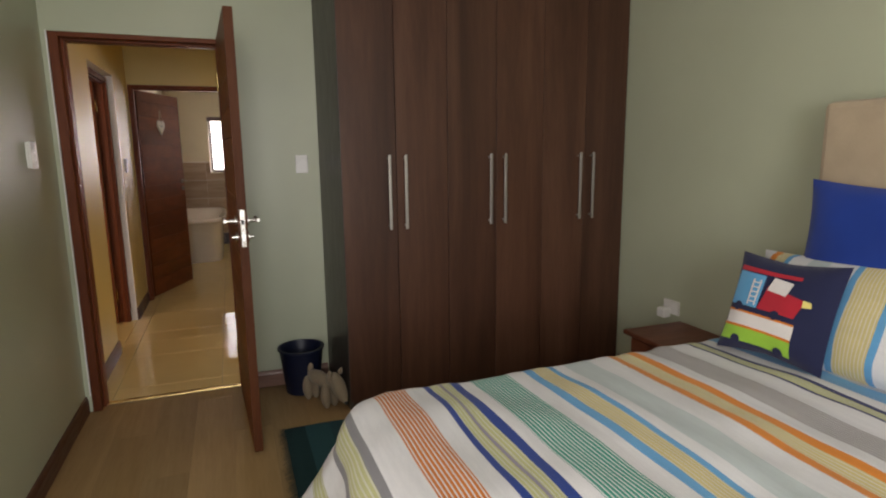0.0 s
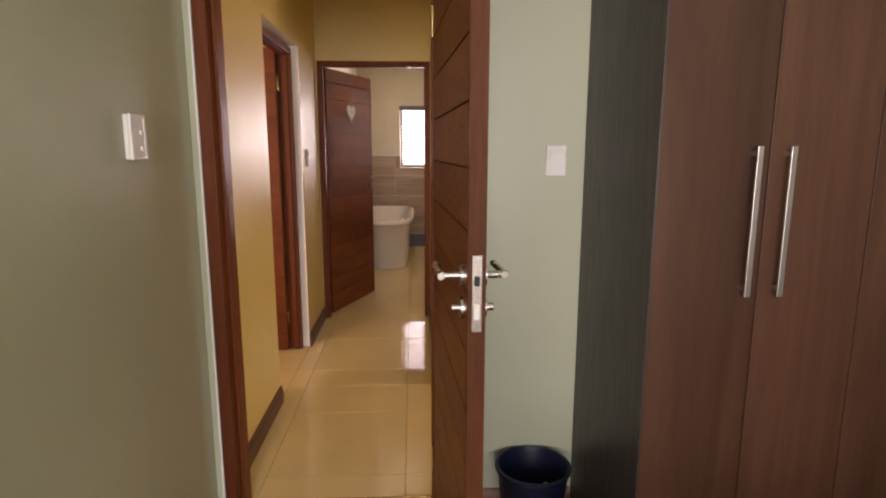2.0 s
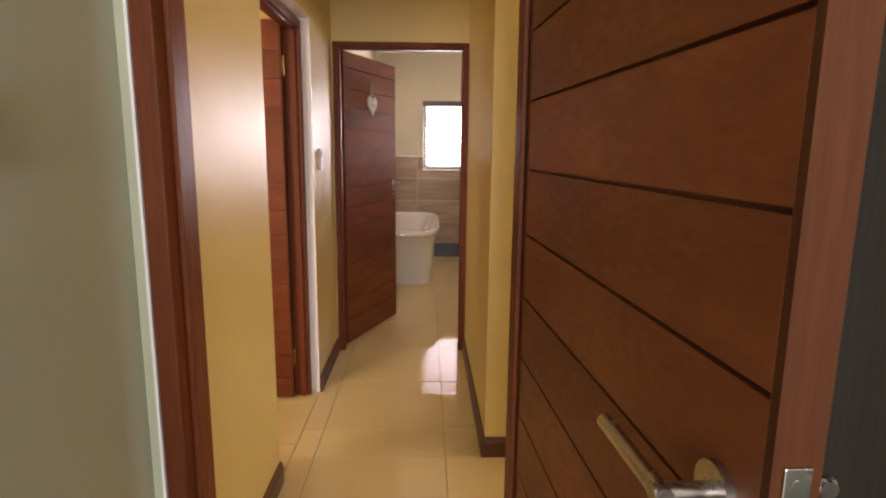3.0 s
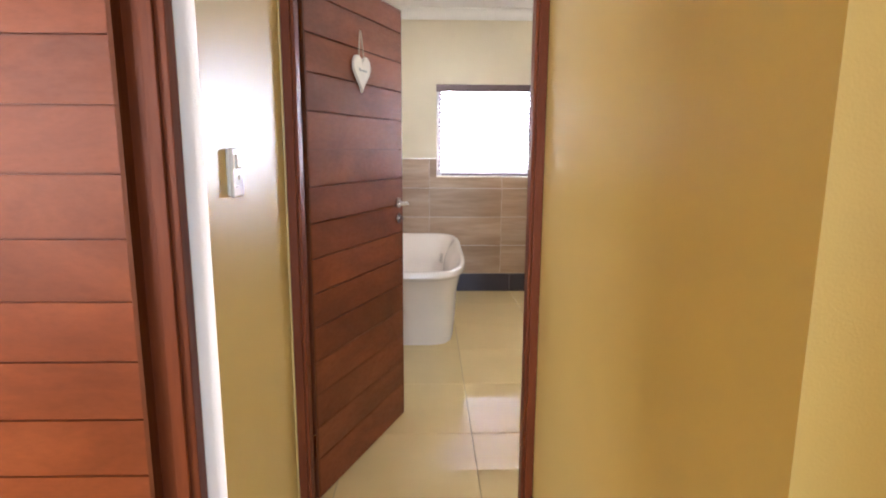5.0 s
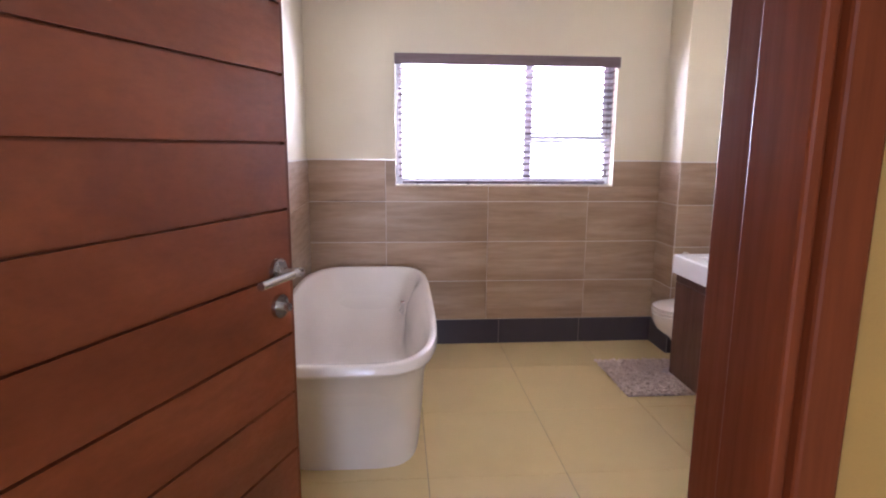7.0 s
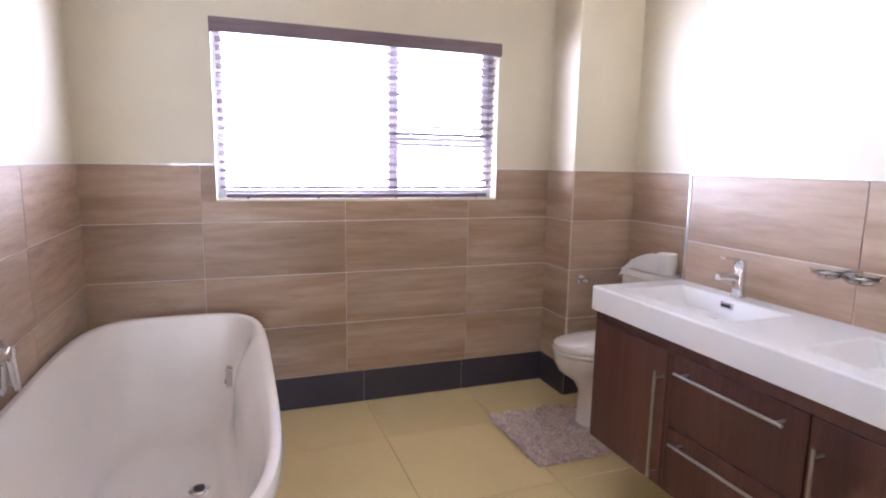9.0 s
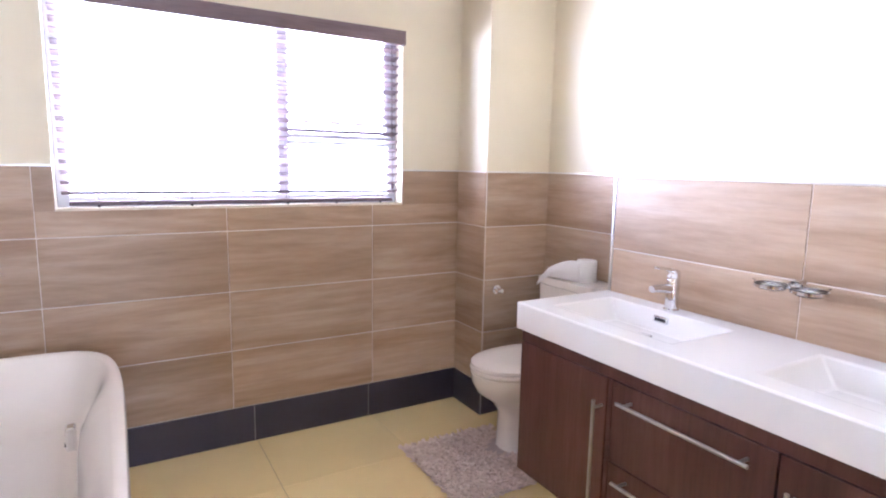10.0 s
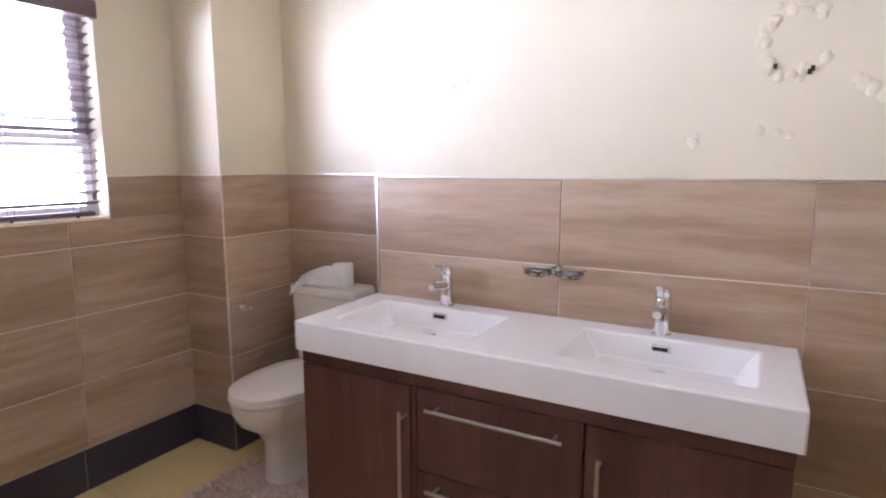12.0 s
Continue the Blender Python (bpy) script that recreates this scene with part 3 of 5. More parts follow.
def door_frame(name, axis, a0, a1, u0, u1, top, jamb, label, stop, cover=0.006, head=None):
    """Two jambs and a head with a planted stop, set in a wall's opening."""
    f = thing(name, ((u0, a0, 0) if axis == 1 else (a0, u0, 0)), 0, label, "door frame", kind="structure")

    def bar(nm, p0, p1, z0, z1, b0, b1):
        bm = box(p0, p1, b0, b1, z0, z1) if axis == 1 else box(b0, b1, p0, p1, z0, z1)
        part(nm, bm, FRAMEWOOD, f, bevel=0.003)

    bar("jamb", u0, u0 + jamb, 0.0, top, a0 - cover, a1 + cover)
    bar("jamb", u1 - jamb, u1, 0.0, top, a0 - cover, a1 + cover)
    head = head or jamb
    bar("head", u0 + jamb, u1 - jamb, top - head, top, a0 - cover, a1 + cover)
    s0, s1 = stop
    bar("stop", u0 + jamb, u0 + jamb + 0.012, 0.0, top - head, s0, s1)
    bar("stop", u1 - jamb - 0.012, u1 - jamb, 0.0, top - head, s0, s1)
    bar("stop", u0 + jamb + 0.012, u1 - jamb - 0.012, top - head - 0.012, top - head, s0, s1)
    return f


door_frame("door_frame_bedroom", 1, 3.54, 3.67, -0.829, 0.012, 2.048, 0.044, "red-brown mahogany frame of the bedroom doorway", (3.585, 3.668), 0.006, 0.024)
door_leaf("door_1", (-0.038, 3.530), -87.0, 0.812, "open red-brown mahogany door with horizontal grooves and steel handle", 1.122)
door_frame("door_frame_side_room", 0, -0.995, -0.905, 4.572, 5.478, 2.050, 0.042, "red-brown mahogany frame of the side doorway", (-0.955, -0.925), 0.0)
door_leaf("door_2", (-0.992, 5.438), 180.0, 0.812, "open red-brown mahogany door with horizontal grooves and brass hinges", 1.122, False, False, shift=-0.020)
door_frame("door_frame_bathroom", 1, 6.17, 6.29, -0.853, 0.028, 2.074, 0.032, "red-brown mahogany frame of the bathroom doorway", (6.172, 6.235))
door_leaf("door_3", (-0.806, 6.292), 68.0, 0.820, "half open red-brown mahogany bathroom door with horizontal grooves", 1.135, True, shift=0.030)

# plaster edge beside the bedroom frame
tagged(part("trim_plaster_edge", box(-0.837, -0.8305, 3.531, 3.5395, 0.095, 2.05), PLASTER), "thin white plaster edge beside the door frame", "trim", kind="structure")


def heart_sign():
    """A painted wooden heart on a looped cord, hung on the bathroom door's face."""
    a = radians(68.0)
    ux, uy = math.cos(a), math.sin(a)
    nx, ny = uy, -ux
    hx, hy = -0.806 + 0.40 * ux + nx * 0.004, 6.292 + 0.40 * uy + ny * 0.004
    s = thing("heart_sign", (hx, hy, 1.63), 68.0, "cream wooden heart sign hanging by a cord on the bathroom door", "door sign")
    pts = []
    for i in range(48):
        t = 2 * math.pi * i / 48
        x = 16 * math.sin(t) ** 3
        y = 13 * math.cos(t) - 5 * math.cos(2 * t) - 2 * math.cos(3 * t) - math.cos(4 * t)
        pts.append((x * 0.0046, 0.082 + y * 0.0051))
    rings = [[(x * f, d, 0.077 + (z - 0.077) * f) for x, z in pts] for f, d in ((0.95, 0.0), (1.0, -0.003), (1.0, -0.009), (0.94, -0.013))]
    bm = loft(rings)
    bmesh.ops.recalc_face_normals(bm, faces=bm.faces)
    part("heart", bm, HEARTWOOD, s, "cream painted wooden heart", True, True)
    part("cord", tube([(-0.022, -0.006, 0.135), (-0.004, -0.004, 0.235), (0.0, -0.004, 0.243), (0.004, -0.004, 0.235), (0.022, -0.006, 0.135)], 0.0030, 6), CORD, s, "jute cord loop", True, True)
    part("writing", box(-0.030, 0.034, -0.0138, -0.0128, 0.080, 0.087), GREYINK, s, "faded grey writing", False, True)
    part("writing", box(-0.033, -0.022, -0.0138, -0.0128, 0.0872, 0.093), GREYINK, s, "faded grey writing", False, True)


heart_sign()


# ---- switches ----
def switch_plate(at, rz, w, h, kind, label, deep=0.0):
    """A wall plate standing off the wall; its face looks along local -y."""
    s = thing("light_switch", at, rz, label, "light switch")
    if deep:
        part("back_box", box(-w / 2 + 0.002, w / 2 - 0.002, -deep, -0.0005, -h / 2 + 0.002, h / 2 - 0.002), PLASTIC, s, "", False, True, 0.004)
        s.matrix_world = ROOTS[s.name] = pose(*at, 0, 0, rz)
    D = deep
    part("plate", box(-w / 2, w / 2, -D - 0.011, -D - 0.0005, -h / 2, h / 2), PLASTIC, s, "", False, True, 0.004)
    if kind == "two":
        for dz in (0.012, -D - 0.018):
            part("button", tube([(0.006, -D - 0.010, dz), (0.006, -D - 0.016, dz)], 0.006, 14), PLASTIC, s, "", True, True)
        part("cover_edge", box(w * 0.28, w * 0.31, -D - 0.0135, -D - 0.010, -h * 0.4, h * 0.4), PLASTIC, s, "", False, True)
    elif kind == "flat":
        part("rocker", box(-w * 0.33, w * 0.33, -D - 0.014, -D - 0.010, -h * 0.36, h * 0.36), PLASTIC, s, "", False, True, 0.002)
        part("lower_edge", box(-w * 0.33, w * 0.33, -D - 0.0155, -D - 0.010, -h * 0.37, -h * 0.33), PLASTIC, s, "", False, True)
    else:
        part("rocker", box(-w * 0.30, w * 0.30, -D - 0.016, -D - 0.010, h * 0.08, h * 0.38), PLASTIC, s, "", False, True, 0.003)
        part("button", tube([(0.0, -D - 0.010, -h * 0.10), (0.0, -D - 0.015, -h * 0.10)], 0.006, 14), PLASTIC, s, "", True, True)
        part("lower_edge", box(-w * 0.32, w * 0.32, -D - 0.0135, -D - 0.010, -h * 0.30, -h * 0.27), PLASTIC, s, "", False, True)
    return s


switch_plate((-0.86, 3.117, 1.430), 90, 0.088, 0.122, "two", "white plastic light switch with two buttons on the sage wall", 0.012)
switch_plate((0.392, 3.54, 1.360), 0, 0.072, 0.108, "flat", "white plastic light switch plate beside the wardrobe")
switch_plate((-0.86, 5.640, 1.336), 90, 0.074, 0.120, "hall", "cream plastic light switch on the passage wall", 0.008)


# ---- bedroom ----
def wardrobe():
    w = thing("wardrobe", (1.415, 3.27, 0), 0, "tall dark walnut built-in wardrobe with six doors and steel bar handles", "wardrobe")
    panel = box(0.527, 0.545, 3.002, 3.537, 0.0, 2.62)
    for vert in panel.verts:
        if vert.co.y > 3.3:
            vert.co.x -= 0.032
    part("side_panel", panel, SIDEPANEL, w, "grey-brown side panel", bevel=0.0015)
    part("carcass", box(0.546, 2.302, 3.024, 3.537, 0.06, 2.62), WALNUT, w)
    part("plinth", box(0.546, 2.302, 3.035, 3.060, 0.0, 0.06), WALNUT, w)
    edges = (0.530, 0.826, 1.122, 1.420, 1.722, 2.012, 2.304)
    for i in range(6):
        d = part("door", box(edges[i] + 0.0015, edges[i + 1] - 0.0015, 3.000, 3.019, 0.05, 2.62), WALNUT, w, bevel=0.0015)
        x = edges[i + 1] - 0.045 if i % 2 == 0 else edges[i] + 0.045
        h = part("handle", box(x - 0.008, x + 0.008, 2.966, 2.974, 1.010, 1.410), STEEL, d, "brushed steel bar handle", bevel=0.0015)
        for z in (1.03, 1.39):
            part("handle_post", box(x - 0.006, x + 0.006, 2.974, 3.0, z - 0.006, z + 0.006), STEEL, h)


wardrobe()


def bin_and_toy():
    b = thing("waste_bin", (0.315, 3.405, 0), 0, "dark navy plastic waste bin standing by the wall", "waste bin")
    part("tub", revolve([(0.098, 0.0), (0.128, 0.262), (0.133, 0.272), (0.124, 0.274), (0.120, 0.262), (0.092, 0.012)], (0.315, 3.405, 0)), BINPLASTIC, b, "", True)
    part("rim", loft([[(0.315 + r * math.cos(i * math.pi / 20), 3.405 + r * math.sin(i * math.pi / 20), z) for i in range(40)] for r, z in ((0.130, 0.262), (0.137, 0.266), (0.137, 0.276), (0.126, 0.278), (0.124, 0.270))], close=True), BINPLASTIC, b, "", True)

    bm = bmesh.new()

    def blob(a, c, ra, rc, seg=12, n=6):
        a, c = Vector(a), Vector(c)
        pts, rad = [], []
        for i in range(n + 5):
            t = (i / (n + 4))
            k = math.sin(math.pi * min(max(t, 0.03), 0.97)) ** 0.45
            pts.append(a.lerp(c, t))
            rad.append((ra + (rc - ra) * t) * k)
        tube(pts, 0, seg, bm, rad)

    blob((0.345, 3.310, 0.140), (0.440, 3.095, 0.130), 0.044, 0.044)
    blob((0.425, 3.135, 0.14), (0.470, 3.075, 0.185), 0.038, 0.038)
    blob((0.452, 3.105, 0.195), (0.502, 3.000, 0.052), 0.046, 0.034)
    for lx, ly in ((0.325, 3.280), (0.368, 3.290), (0.405, 3.120), (0.452, 3.140)):
        blob((lx, ly, 0.13), (lx + 0.006, ly - 0.014, -0.007), 0.029, 0.031)
    blob((0.350, 3.305, 0.13), (0.342, 3.318, 0.258), 0.030, 0.020)
    for ex in (-0.026, 0.028):
        blob((0.458 + ex, 3.088 + ex * 0.4, 0.188), (0.464 + ex * 1.35, 3.085 + ex * 0.4, 0.228), 0.022, 0.006)
    toy = part("soft_toy_dog", bm, PLUSH, None, "oatmeal coloured plush toy dog standing on the floor", True)
    tagged(toy, category="soft toy")
    nose = bmesh.new()
    bmesh.ops.create_icosphere(nose, subdivisions=2, radius=0.013, matrix=Matrix.Translation((0.503, 2.996, 0.055)))
    bm2 = bmesh.new()
    bm2.from_mesh(toy.data)
    base = len(bm2.faces)
    tmp = bpy.data.meshes.new("nose")
    nose.to_mesh(tmp)
    nose.free()
    bm2.from_mesh(tmp)
    bm2.faces.ensure_lookup_table()
    for f in bm2.faces[base:]:
        f.material_index = 1
    bm2.to_mesh(toy.data)
    bm2.free()
    toy.data.materials.append(BLACK)
    bpy.data.meshes.remove(tmp)


bin_and_toy()


def rug():
    r = thing("rug", (1.05, 2.5, 0), 0, "teal patchwork woven rug with fringed ends on the floor", "rug")
    bm = bmesh.new()
    nx, ny = 60, 28
    grid = [[bm.verts.new((0.16 + 1.78 * i / nx, 2.05 + 0.87 * j / ny + 0.006 * math.sin(i * 0.31), -0.001 + 0.010 * (0 < i < nx and 0 < j < ny) + 0.002 * noise.noise((i * 0.3, j * 0.3, 1)))) for j in range(ny + 1)] for i in range(nx + 1)]
    for i in range(nx):
        for j in range(ny):
            bm.faces.new((grid[i][j], grid[i + 1][j], grid[i + 1][j + 1], grid[i][j + 1]))
    part("weave", bm, RUG, r, "", True)
    fr = bmesh.new()
    for s, x0 in ((-1, 0.16), (1, 1.94)):
        for i in range(90):
            y = 2.05 + 0.87 * (i + 0.5) / 90
            dx, dy = s * random.uniform(0.02, 0.045), random.uniform(-0.008, 0.008)
            v = [fr.verts.new(p) for p in ((x0, y - 0.003, 0.006), (x0, y + 0.003, 0.006), (x0 + dx, y + dy + 0.001, -0.004), (x0 + dx, y + dy - 0.001, -0.004))]
            fr.faces.new(v)
    tagged(part("fringe", fr, RUG, r), kind="stuff")


rug()


def pillow(name, centre, half, thick, lean, turn, mat, label, category="pillow", roll=0.0):
    """A stuffed cushion, standing and leaning; local x is its width, z its height."""
    p = thing(name, centre, 0, label, category)
    bm = bmesh.new()
    n = 22
    w, h = half

    def at(u, v, s):
        e = (1 - abs(u) ** 3.2) * (1 - abs(v) ** 3.2)
        pin = 1 - 0.07 * (1 - abs(u)) * abs(v) ** 2
        x, z = u * w * (1 - 0.06 * (1 - v * v)), v * h * (1 - 0.06 * (1 - u * u))
        y = s * thick * max(e, 0) ** 0.55 * (1 + 0.12 * noise.noise((u * 2.2 + centre[0], v * 2.2, s)))
        return Vector((x, y, z * pin))

    m = pose(0, 0, 0, 0, 0, turn) @ pose(0, 0, 0, lean, 0, 0) @ pose(0, 0, 0, 0, roll, 0)
    for s in (-1, 1):
        g = [[bm.verts.new(m @ at(-1 + 2 * i / n, -1 + 2 * j / n, s)) for j in range(n + 1)] for i in range(n + 1)]
        for i in range(n):
            for j in range(n):
                q = (g[i][j], g[i + 1][j], g[i + 1][j + 1], g[i][j + 1])
                bm.faces.new(q if s < 0 else q[::-1])
    bmesh.ops.remove_doubles(bm, verts=bm.verts, dist=0.0006)
    part("cover", bm, mat, p, "", True, True)
    return p, m, at


def bed():
    b = thing("bed", (1.25, 1.05, 0), 0, "double bed with a tall beige upholstered headboard", "bed")
    part("base", box(0.36, 2.10, 0.28, 1.72, 0.06, 0.32), BEIGE, b, "beige fabric bed base", bevel=0.02)
    for x in (0.45, 2.0):
        for y in (0.38, 1.62):
            part("leg", tube([(x, y, -0.01), (x, y, 0.065)], 0.025, 12), BLACK, b)
    part("mattress", box(0.35, 2.11, 0.27, 1.73, 0.32, 0.555), MATTRESS, b, "white mattress", bevel=0.04)
    hb = box(2.124, 2.215, 0.19, 1.606, 0.10, 1.592)
    part("headboard", hb, BEIGE, b, "beige upholstered headboard", False, False, 0.025)

    d = thing("duvet", (1.2, 1.05, 0.52), 0, "white duvet with multicoloured stripes draped over the bed", "duvet")
    x0, x1, y0, y1, top = 0.272, 1.928, 0.212, 1.785, 0.647
    nu, nv = 150, 120
    drop = 0.385
    bm = bmesh.new()

    def fold(e):
        """Arc from flat top into a hanging side: distance past the edge to (out, down)."""
        r = 0.095
        if e <= 0:
            return 0.0, 0.0
        if e < r * math.pi / 2:
            return r * math.sin(e / r), r * (1 - math.cos(e / r))
        return r + 0.50 * (e - r * math.pi / 2), r + (e - r * math.pi / 2) * 0.98

    us = [x0 - drop + (x1 - x0 + drop) * i / nu for i in range(nu + 1)]
    vs = [y0 - drop + (y1 - y0 + 2 * drop) * j / nv for j in range(nv + 1)]
    R, mid = 0.143, (y0 + y1) / 2
    cxr, half = x0 + 0.07 + R, (y1 - y0) / 2 - 0.07 - R
    uv = bm.loops.layers.uv.new("UVMap")
    g = []
    for u in us:
        row = []
        for v in vs:
            side = 1 if v > mid else -1
            a, c = max(0.0, cxr - u), max(0.0, abs(v - mid) - half)
            d_ = math.hypot(a, c)
            x, y, down = u, v, 0.0
            if d_ > R:
                px, py = a / d_, c / d_
                out, down = fold(d_ - R)
                out *= 1 + 0.30 * px
                if a:
                    x = cxr - px * (R + out)
                if c:
                    y = mid + side * (half + py * (R + out))
            puff = 0.020 * noise.noise((u * 2.1, v * 2.3, 0.3)) + 0.010 * noise.noise((u * 6, v * 5, 4.0)) + 0.007 * noise.noise((u * 14, v * 3.5, 9.0))
            hang = 0.028 * noise.noise((u * 5.0, v * 5.0, 8.0)) * min(1.0, down / 0.12)
            crown = 0.012 * max(0.0, 1 - ((v - mid) / 0.95) ** 2) * max(0.0, 1 - down / 0.2)
            row.append((bm.verts.new((x + hang, y + hang, max(0.05, top + crown + puff - down))), u, v))
        g.append(row)
    for i in range(nu):
        for j in range(nv):
            q = (g[i][j], g[i + 1][j], g[i + 1][j + 1], g[i][j + 1])
            f = bm.faces.new([e[0] for e in q])
            for lp, e in zip(f.loops, q):
                lp[uv].uv = (e[1] * 1.047, e[2] * 1.047)
    ob = part("cover", bm, DUVET, d, "", True)
    so = ob.modifiers.new("thickness", "SOLIDIFY")
    so.thickness, so.offset = 0.02, -1.0

    pillow("pillow", (1.971, 1.338, 0.828), (0.368, 0.234), 0.082, -20, -90, PILLOWCASE, "white pillow with multicoloured stripes leaning on the headboard", roll=-6.0)
    pillow("pillow", (1.971, 0.574, 0.833), (0.368, 0.234), 0.082, -20, -90, PILLOWCASE, "white pillow with multicoloured stripes leaning on the headboard")
    pillow("pillow", (2.062, 1.248, 1.081), (0.344, 0.224), 0.062, -7, -90, BLUE, "royal blue pillow leaning on the headboard")
    c, m, at = pillow("train_cushion", (1.819, 1.470, 0.844), (0.194, 0.194), 0.053, -20, -82, NAVY, "navy cushion with a red and blue appliqué train", "cushion")

    def patch(name, pts, mat, label, lift=0.004):
        """A felt patch lying on the cushion's front, from corners (u, v)."""
        f = bmesh.new()
        k = 10
        (a, q, r, s) = [Vector(p) for p in pts]
        gg = [[f.verts.new(m @ (at(*(a.lerp(q, i / k)).lerp(s.lerp(r, i / k), j / k), -1) + Vector((0, -lift, 0)))) for j in range(k + 1)] for i in range(k + 1)]
        for i in range(k):
            for j in range(k):
                f.faces.new((gg[i][j], gg[i + 1][j], gg[i + 1][j + 1], gg[i][j + 1]))
        part(name, f, mat, c, label, True, True)

    patch("cab_patch", ((-0.88, -0.08), (-0.30, -0.10), (-0.26, 0.58), (-0.86, 0.60)), SKYBLUE, "sky blue felt cab")
    patch("stripe_patch", ((-0.86, 0.62), (0.40, 0.60), (0.40, 0.68), (-0.86, 0.72)), RED, "red felt stripe", 0.005)
    patch("engine_patch", ((-0.28, -0.10), (0.46, -0.14), (0.58, 0.22), (-0.16, 0.40)), RED, "red felt engine", 0.006)
    patch("window_patch", ((-0.16, 0.30), (0.22, 0.24), (0.30, 0.52), (-0.08, 0.58)), WHITEFELT, "white felt window", 0.009)
    patch("lamp_patch", ((0.54, 0.10), (0.70, 0.12), (0.68, 0.22), (0.54, 0.24)), YELLOW, "yellow felt lamp", 0.008)
    patch("wagon_patch", ((-0.86, -0.50), (0.50, -0.56), (0.50, -0.28), (-0.86, -0.20)), WHITEFELT, "white felt wagons", 0.005)
    patch("trim_patch", ((-0.86, -0.22), (0.50, -0.29), (0.50, -0.25), (-0.86, -0.18)), ORANGE, "orange felt trim", 0.008)
    patch("lower_trim_patch", ((-0.88, -0.52), (0.50, -0.60), (0.50, -0.55), (-0.88, -0.47)), ORANGE, "orange felt trim", 0.008)
    patch("grass_patch", ((-0.90, -0.80), (0.50, -0.90), (0.50, -0.60), (-0.88, -0.52)), GREEN, "lime felt ground", 0.005)
    for u in (-0.50, -0.36):
        patch("ladder_rail", ((u, -0.05), (u + 0.03, -0.05), (u + 0.05, 0.48), (u + 0.02, 0.48)), WHITEFELT, "white stitched ladder", 0.008)
    for i in range(5):
        v = 0.0 + i * 0.1
        patch("ladder_rung", ((-0.49, v), (-0.33, v), (-0.33, v + 0.025), (-0.49, v + 0.025)), WHITEFELT, "white stitched ladder", 0.009)
    for u, v in ((-0.66, -0.12), (0.12, -0.16), (-0.55, -0.80), (0.30, -0.86)):
        f = bmesh.new()
        ctr = Vector((u, v))
        ring = [f.verts.new(m @ (at(u + 0.095 * math.cos(t), v + 0.095 * math.sin(t), -1) + Vector((0, -0.011, 0)))) for t in (2 * math.pi * i / 16 for i in range(16))]
        f.faces.new(ring)
        part("wheel_patch", f, NAVY, c, "dark felt wheel", False, True)


bed()


def nightstand():
    s = thing("nightstand", (2.10, 2.32, 0), 0, "small red-brown wooden nightstand beside the bed", "nightstand")
    part("top", box(1.912, 2.300, 2.08, 2.450, 0.444, 0.469), NIGHTWOOD, s, "", False, False, 0.006)
    part("body", box(1.950, 2.290, 2.11, 2.420, 0.10, 0.444), NIGHTWOOD, s, bevel=0.003)
    dr = part("drawer_front", box(1.937, 1.950, 2.12, 2.41, 0.27, 0.43), NIGHTWOOD, s, bevel=0.003)
    part("knob", tube([(1.937, 2.27, 0.35), (1.920, 2.27, 0.35)], 0.012, 14), STEEL, dr, "", True)
    for x in (1.970, 2.270):
        for y in (2.13, 2.400):
            part("leg", box(x - 0.018, x + 0.018, y - 0.018, y + 0.018, -0.01, 0.10), NIGHTWOOD, s)
    k = thing("wall_socket", (2.31, 2.53, 0.53), 0, "white plastic wall socket with a plug above the nightstand", "wall socket")
    part("plate", box(2.298, 2.3095, 2.465, 2.585, 0.490, 0.570), PLASTIC, k, bevel=0.003)
    part("plug", box(2.245, 2.298, 2.52, 2.58, 0.470, 0.525), PLASTIC, k, "white plug", bevel=0.008)


nightstand()


